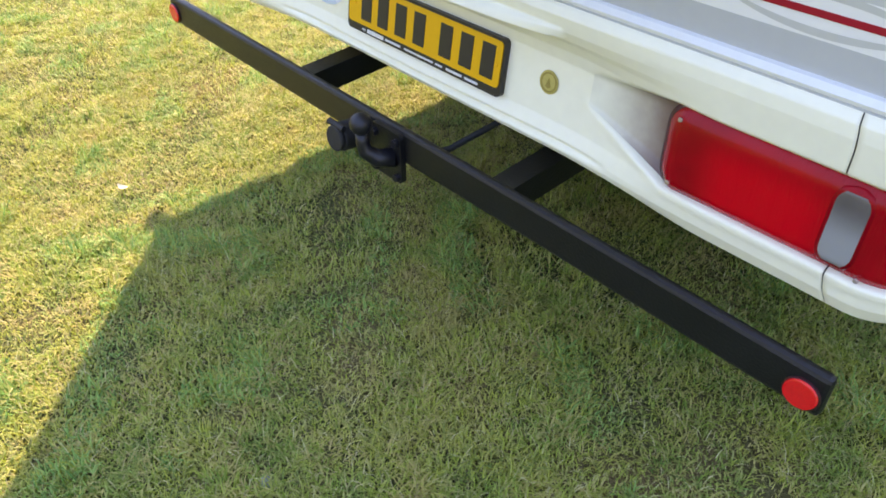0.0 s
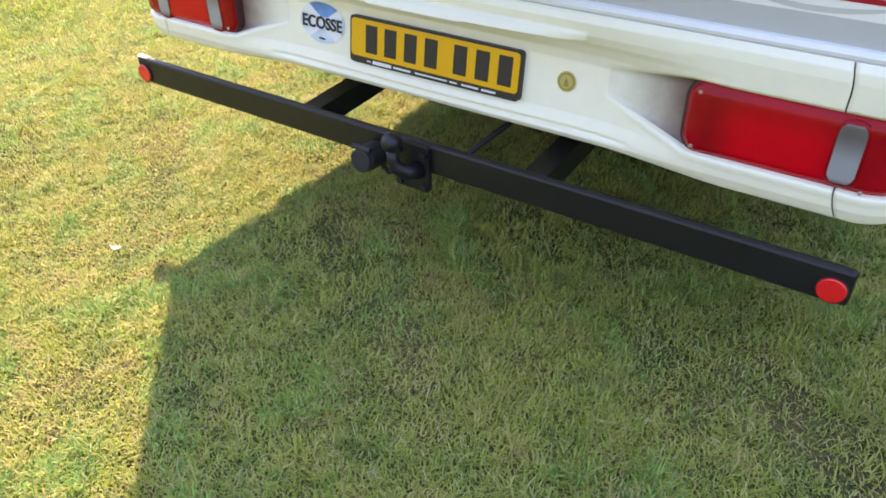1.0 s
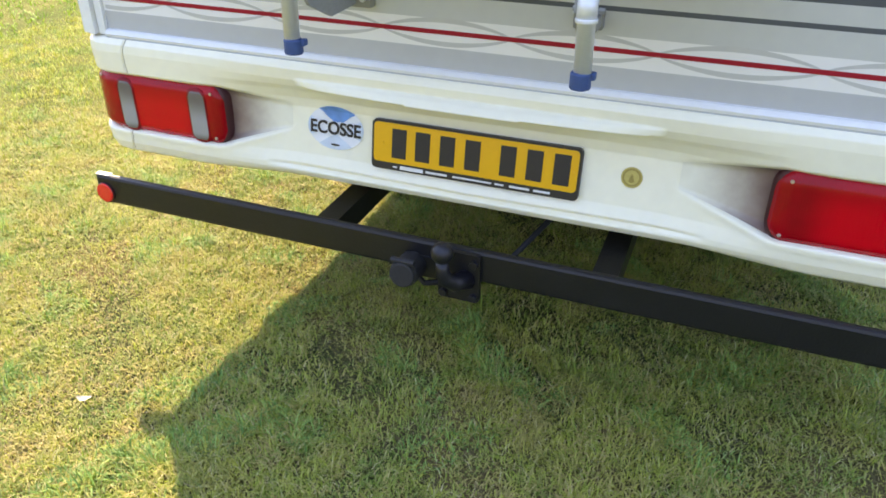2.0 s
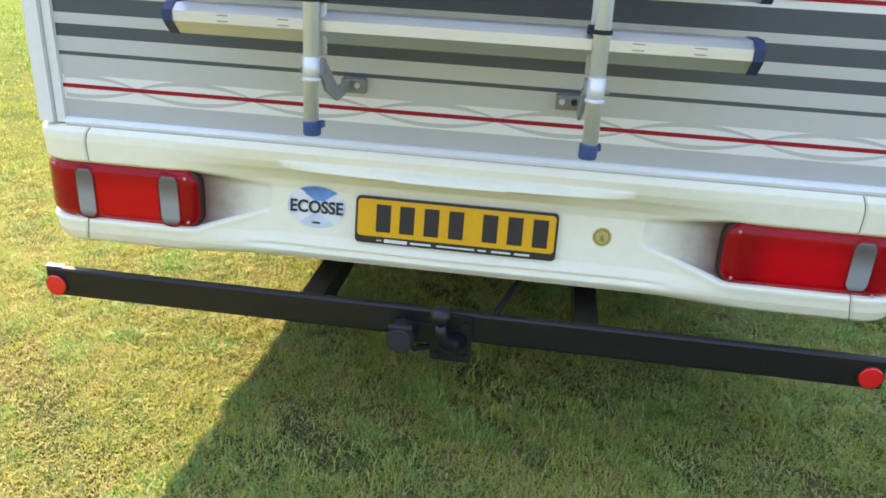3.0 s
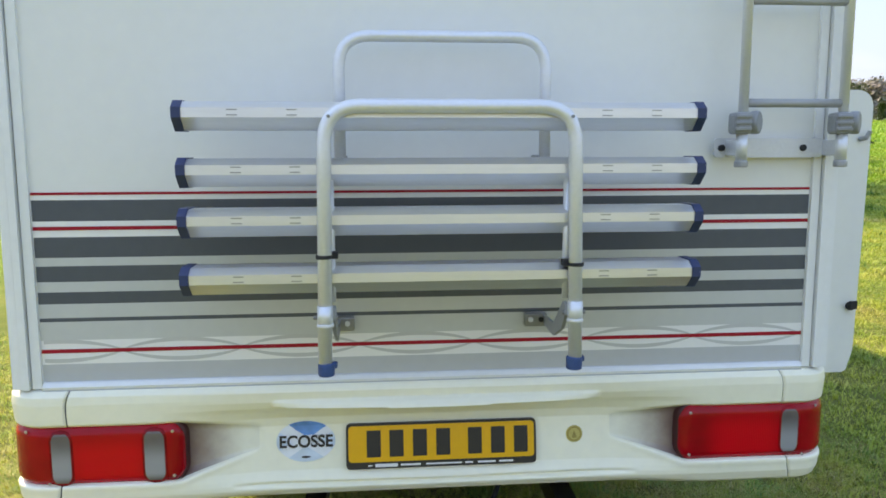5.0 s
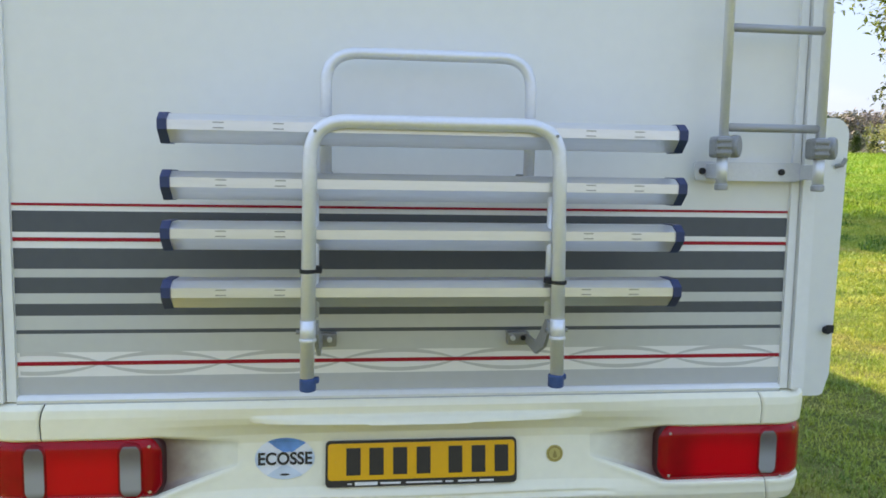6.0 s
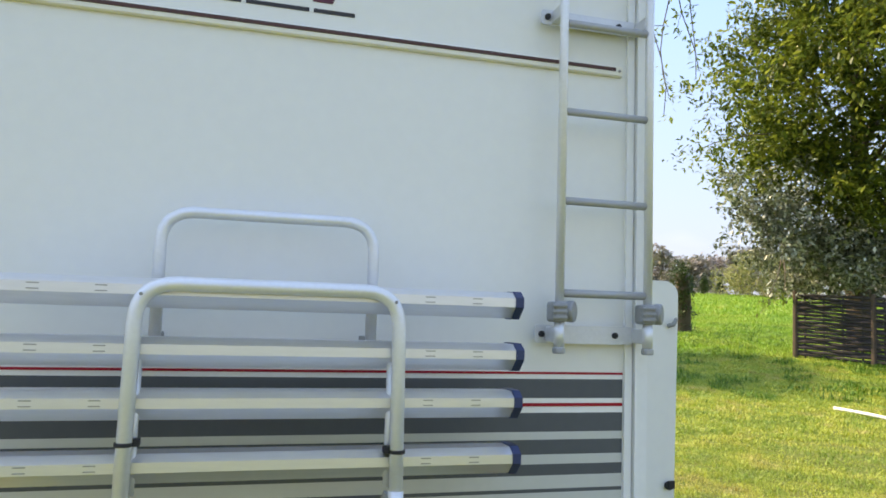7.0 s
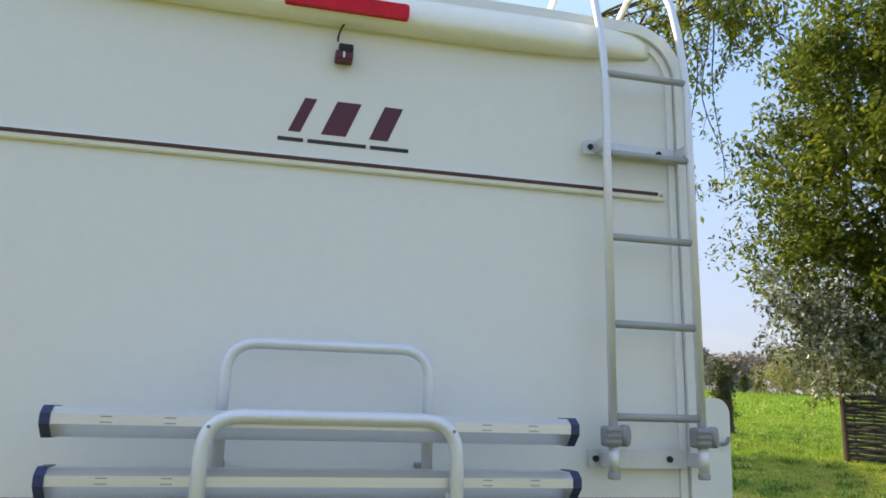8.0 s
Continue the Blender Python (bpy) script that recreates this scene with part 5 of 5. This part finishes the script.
# ---- grass ----
def blades(name, x0, x1, y0, y1, density, length, width, mat, label, seed, keep=None, lying=False, feather=0.0):
    rng = np.random.default_rng(seed)
    n = int((x1 - x0) * (y1 - y0) * density)
    p = np.stack((rng.uniform(x0, x1, n), rng.uniform(y0, y1, n)), 1)
    # uneven cover: tufts and thin places
    f = np.sin(p[:, 0] * 6.1 + 2 * np.sin(p[:, 1] * 4.3)) + np.sin(p[:, 1] * 7.7 + 1.7 * np.sin(p[:, 0] * 5.2)) + 0.8 * np.sin(p[:, 0] * 17 + p[:, 1] * 13)
    ok = rng.uniform(-2.6, 1.4, n) < f + 1.5
    if lying:
        ok[:] = True
    # worn places, a hand or two across, where the earth shows
    worn = np.sin(p[:, 0] * 4.1 + 1.3 * np.sin(p[:, 1] * 3.7 + 0.6)) * np.sin(p[:, 1] * 4.7 + 1.1 * np.sin(p[:, 0] * 3.9)) + 0.25 * np.sin(p[:, 0] * 13 + p[:, 1] * 17)
    ok &= (worn < 0.72) | (rng.uniform(0, 1, n) < 0.42)
    if feather:  # thins out towards its borders
        edge = np.minimum(np.minimum(p[:, 0] - x0, x1 - p[:, 0]), np.minimum(p[:, 1] - y0, y1 - p[:, 1]))
        ok &= rng.uniform(0, 1, n) < edge / feather
    if keep is not None:
        ok &= keep(p[:, 0], p[:, 1])
    p, f = p[ok], f[ok]
    n = len(p)
    z = height(p[:, 0], p[:, 1])
    # neighbours lie the same way, in swirls
    a = 2.4 * np.sin(p[:, 0] * 5.3 + 1.4 * np.sin(p[:, 1] * 8.1)) + 2.2 * np.sin(p[:, 1] * 6.7 + 1.9 * np.sin(p[:, 0] * 7.4)) + rng.normal(0, 1.9, n)
    lean = np.abs(rng.normal(1.0, 0.42, n)).clip(0.05, 1.45)
    knot = np.sin(p[:, 0] * 23 + 2.0 * np.sin(p[:, 1] * 15)) * np.sin(p[:, 1] * 27 + 1.7 * np.sin(p[:, 0] * 19))
    L = length * rng.uniform(0.45, 1.35, n) * (1 + 0.12 * f) * (1 + 0.38 * knot)
    flat = rng.uniform(0, 1, n) < 0.3
    lean[flat] = 1.42
    if lying:
        lean = rng.uniform(1.1, 1.35, n)
        a = rng.uniform(0, 2 * math.pi, n)
    d = np.stack((np.cos(a), np.sin(a)), 1)
    s = np.stack((-np.sin(a), np.cos(a), np.zeros(n)), 1) * (width * rng.uniform(0.6, 1.3, n))[:, None]
    b = np.stack((p[:, 0], p[:, 1], z - 0.002), 1)
    l1, l2 = lean * 0.55, lean * 1.2
    mid = b + np.stack((d[:, 0] * np.sin(l1), d[:, 1] * np.sin(l1), np.cos(l1)), 1) * (L * 0.55)[:, None]
    tip = mid + np.stack((d[:, 0] * np.sin(l2), d[:, 1] * np.sin(l2), np.cos(l2)), 1) * (L * 0.5)[:, None]
    tip[:, 2] = np.maximum(tip[:, 2], z + 0.004)
    v = np.stack((b - s, b + s, mid + s * 0.8, mid - s * 0.8, tip), 1).reshape(-1, 3)
    k = np.arange(n)[:, None] * 5
    loops = np.concatenate((k, k + 1, k + 2, k + 3, k + 3, k + 2, k + 4), 1).ravel()
    sizes = np.tile((4, 3), n)
    return tagged(quick_mesh(name, v, loops, sizes, mat), label, "grass", kind="stuff")


def near_tufts(x, y):
    """Lusher clumps a hand or two across."""
    a = np.sin(x * 9.3 + 1.9 * np.sin(y * 7.1)) * np.sin(y * 8.7 + 1.3 * np.sin(x * 6.3 + 0.5)) + 0.45 * np.sin(x * 21 + y * 5) * np.sin(y * 23 - x * 4)
    return a > 0.55


def in_gap(x, y):
    """The stretch of field beside the vehicle, between its flank and the big tree."""
    return (x > 0.45 * y) & (x < 1.25 * y + 2.0)


def tussocks(x, y):
    """Rough clumps half a metre to a metre across in the field."""
    a = np.sin(x * 2.3 + 1.7 * np.sin(y * 1.9)) * np.sin(y * 2.7 + 1.3 * np.sin(x * 1.6 + 0.5)) + 0.4 * np.sin(x * 5.1 + y * 1.7) * np.sin(y * 6.3 - x)
    return (a > 0.42) & in_gap(x, y)


blades("field_tussocks", 6.0, 38.0, 9.0, 32.0, 420, 0.15, 0.011, M_TUSSOCK, "darker rough clumps of grass in the field", 45, tussocks)
blades("grass_tufts", -3.1, 2.2, -1.8, 2.1, 17000, 0.038, 0.0019, M_TUFT, "lusher green tufts in the lawn", 41, near_tufts, False, 0.5)
blades("thatch", -3.1, 2.2, -1.8, 2.1, 15000, 0.032, 0.0019, M_THATCH, "matted dry and green thatch under the grass", 43, None, True, 0.5)
blades("straw_clippings", -3.1, 2.2, -1.8, 2.1, 2300, 0.040, 0.0010, M_STRAW, "dry straw clippings lying in the lawn", 42, None, True, 0.5)
blades("grass", -2.8, 2.2, -1.8, 1.8, 23000, 0.030, 0.0015, M_GRASS, "short mown green and straw-coloured grass", 31, None, False, 0.5)
blades("grass", -4.6, -2.3, -1.3, 4.5, 5500, 0.038, 0.0024, M_GRASS, "short mown green and straw-coloured grass", 32)
blades("grass", -2.3, 1.7, 1.3, 4.5, 5500, 0.038, 0.0024, M_GRASS, "short mown green and straw-coloured grass", 33)
blades("grass", 1.7, 6.0, -0.5, 6.0, 4200, 0.044, 0.0034, M_LAWN, "short mown green and straw-coloured grass", 34)
blades("grass", 2.0, 16.0, 6.0, 16.0, 1500, 0.060, 0.0070, M_LAWN, "short mown green and straw-coloured grass", 35, in_gap)
blades("field_grass", 6.0, 40.0, 16.0, 40.0, 330, 0.13, 0.016, M_FIELD, "rougher green field grass", 36, in_gap)
blades("field_grass", 20.0, 110.0, 40.0, 115.0, 30, 0.32, 0.05, M_FIELD, "rougher green field grass", 37, in_gap)
blades("grass", -5.0, 1.7, -5.5, -1.3, 3200, 0.040, 0.0040, M_GRASS, "short mown green and straw-coloured grass", 38)
blades("grass", 1.7, 5.0, -5.5, -0.5, 3200, 0.040, 0.0040, M_GRASS, "short mown green and straw-coloured grass", 39)
blades("grass", 6.0, 13.0, 1.5, 6.0, 1300, 0.046, 0.0055, M_LAWN, "short mown green and straw-coloured grass", 44)
blades("field_grass", -9.0, -4.6, -1.3, 9.0, 450, 0.055, 0.006, M_FIELD, "rougher green field grass", 40)
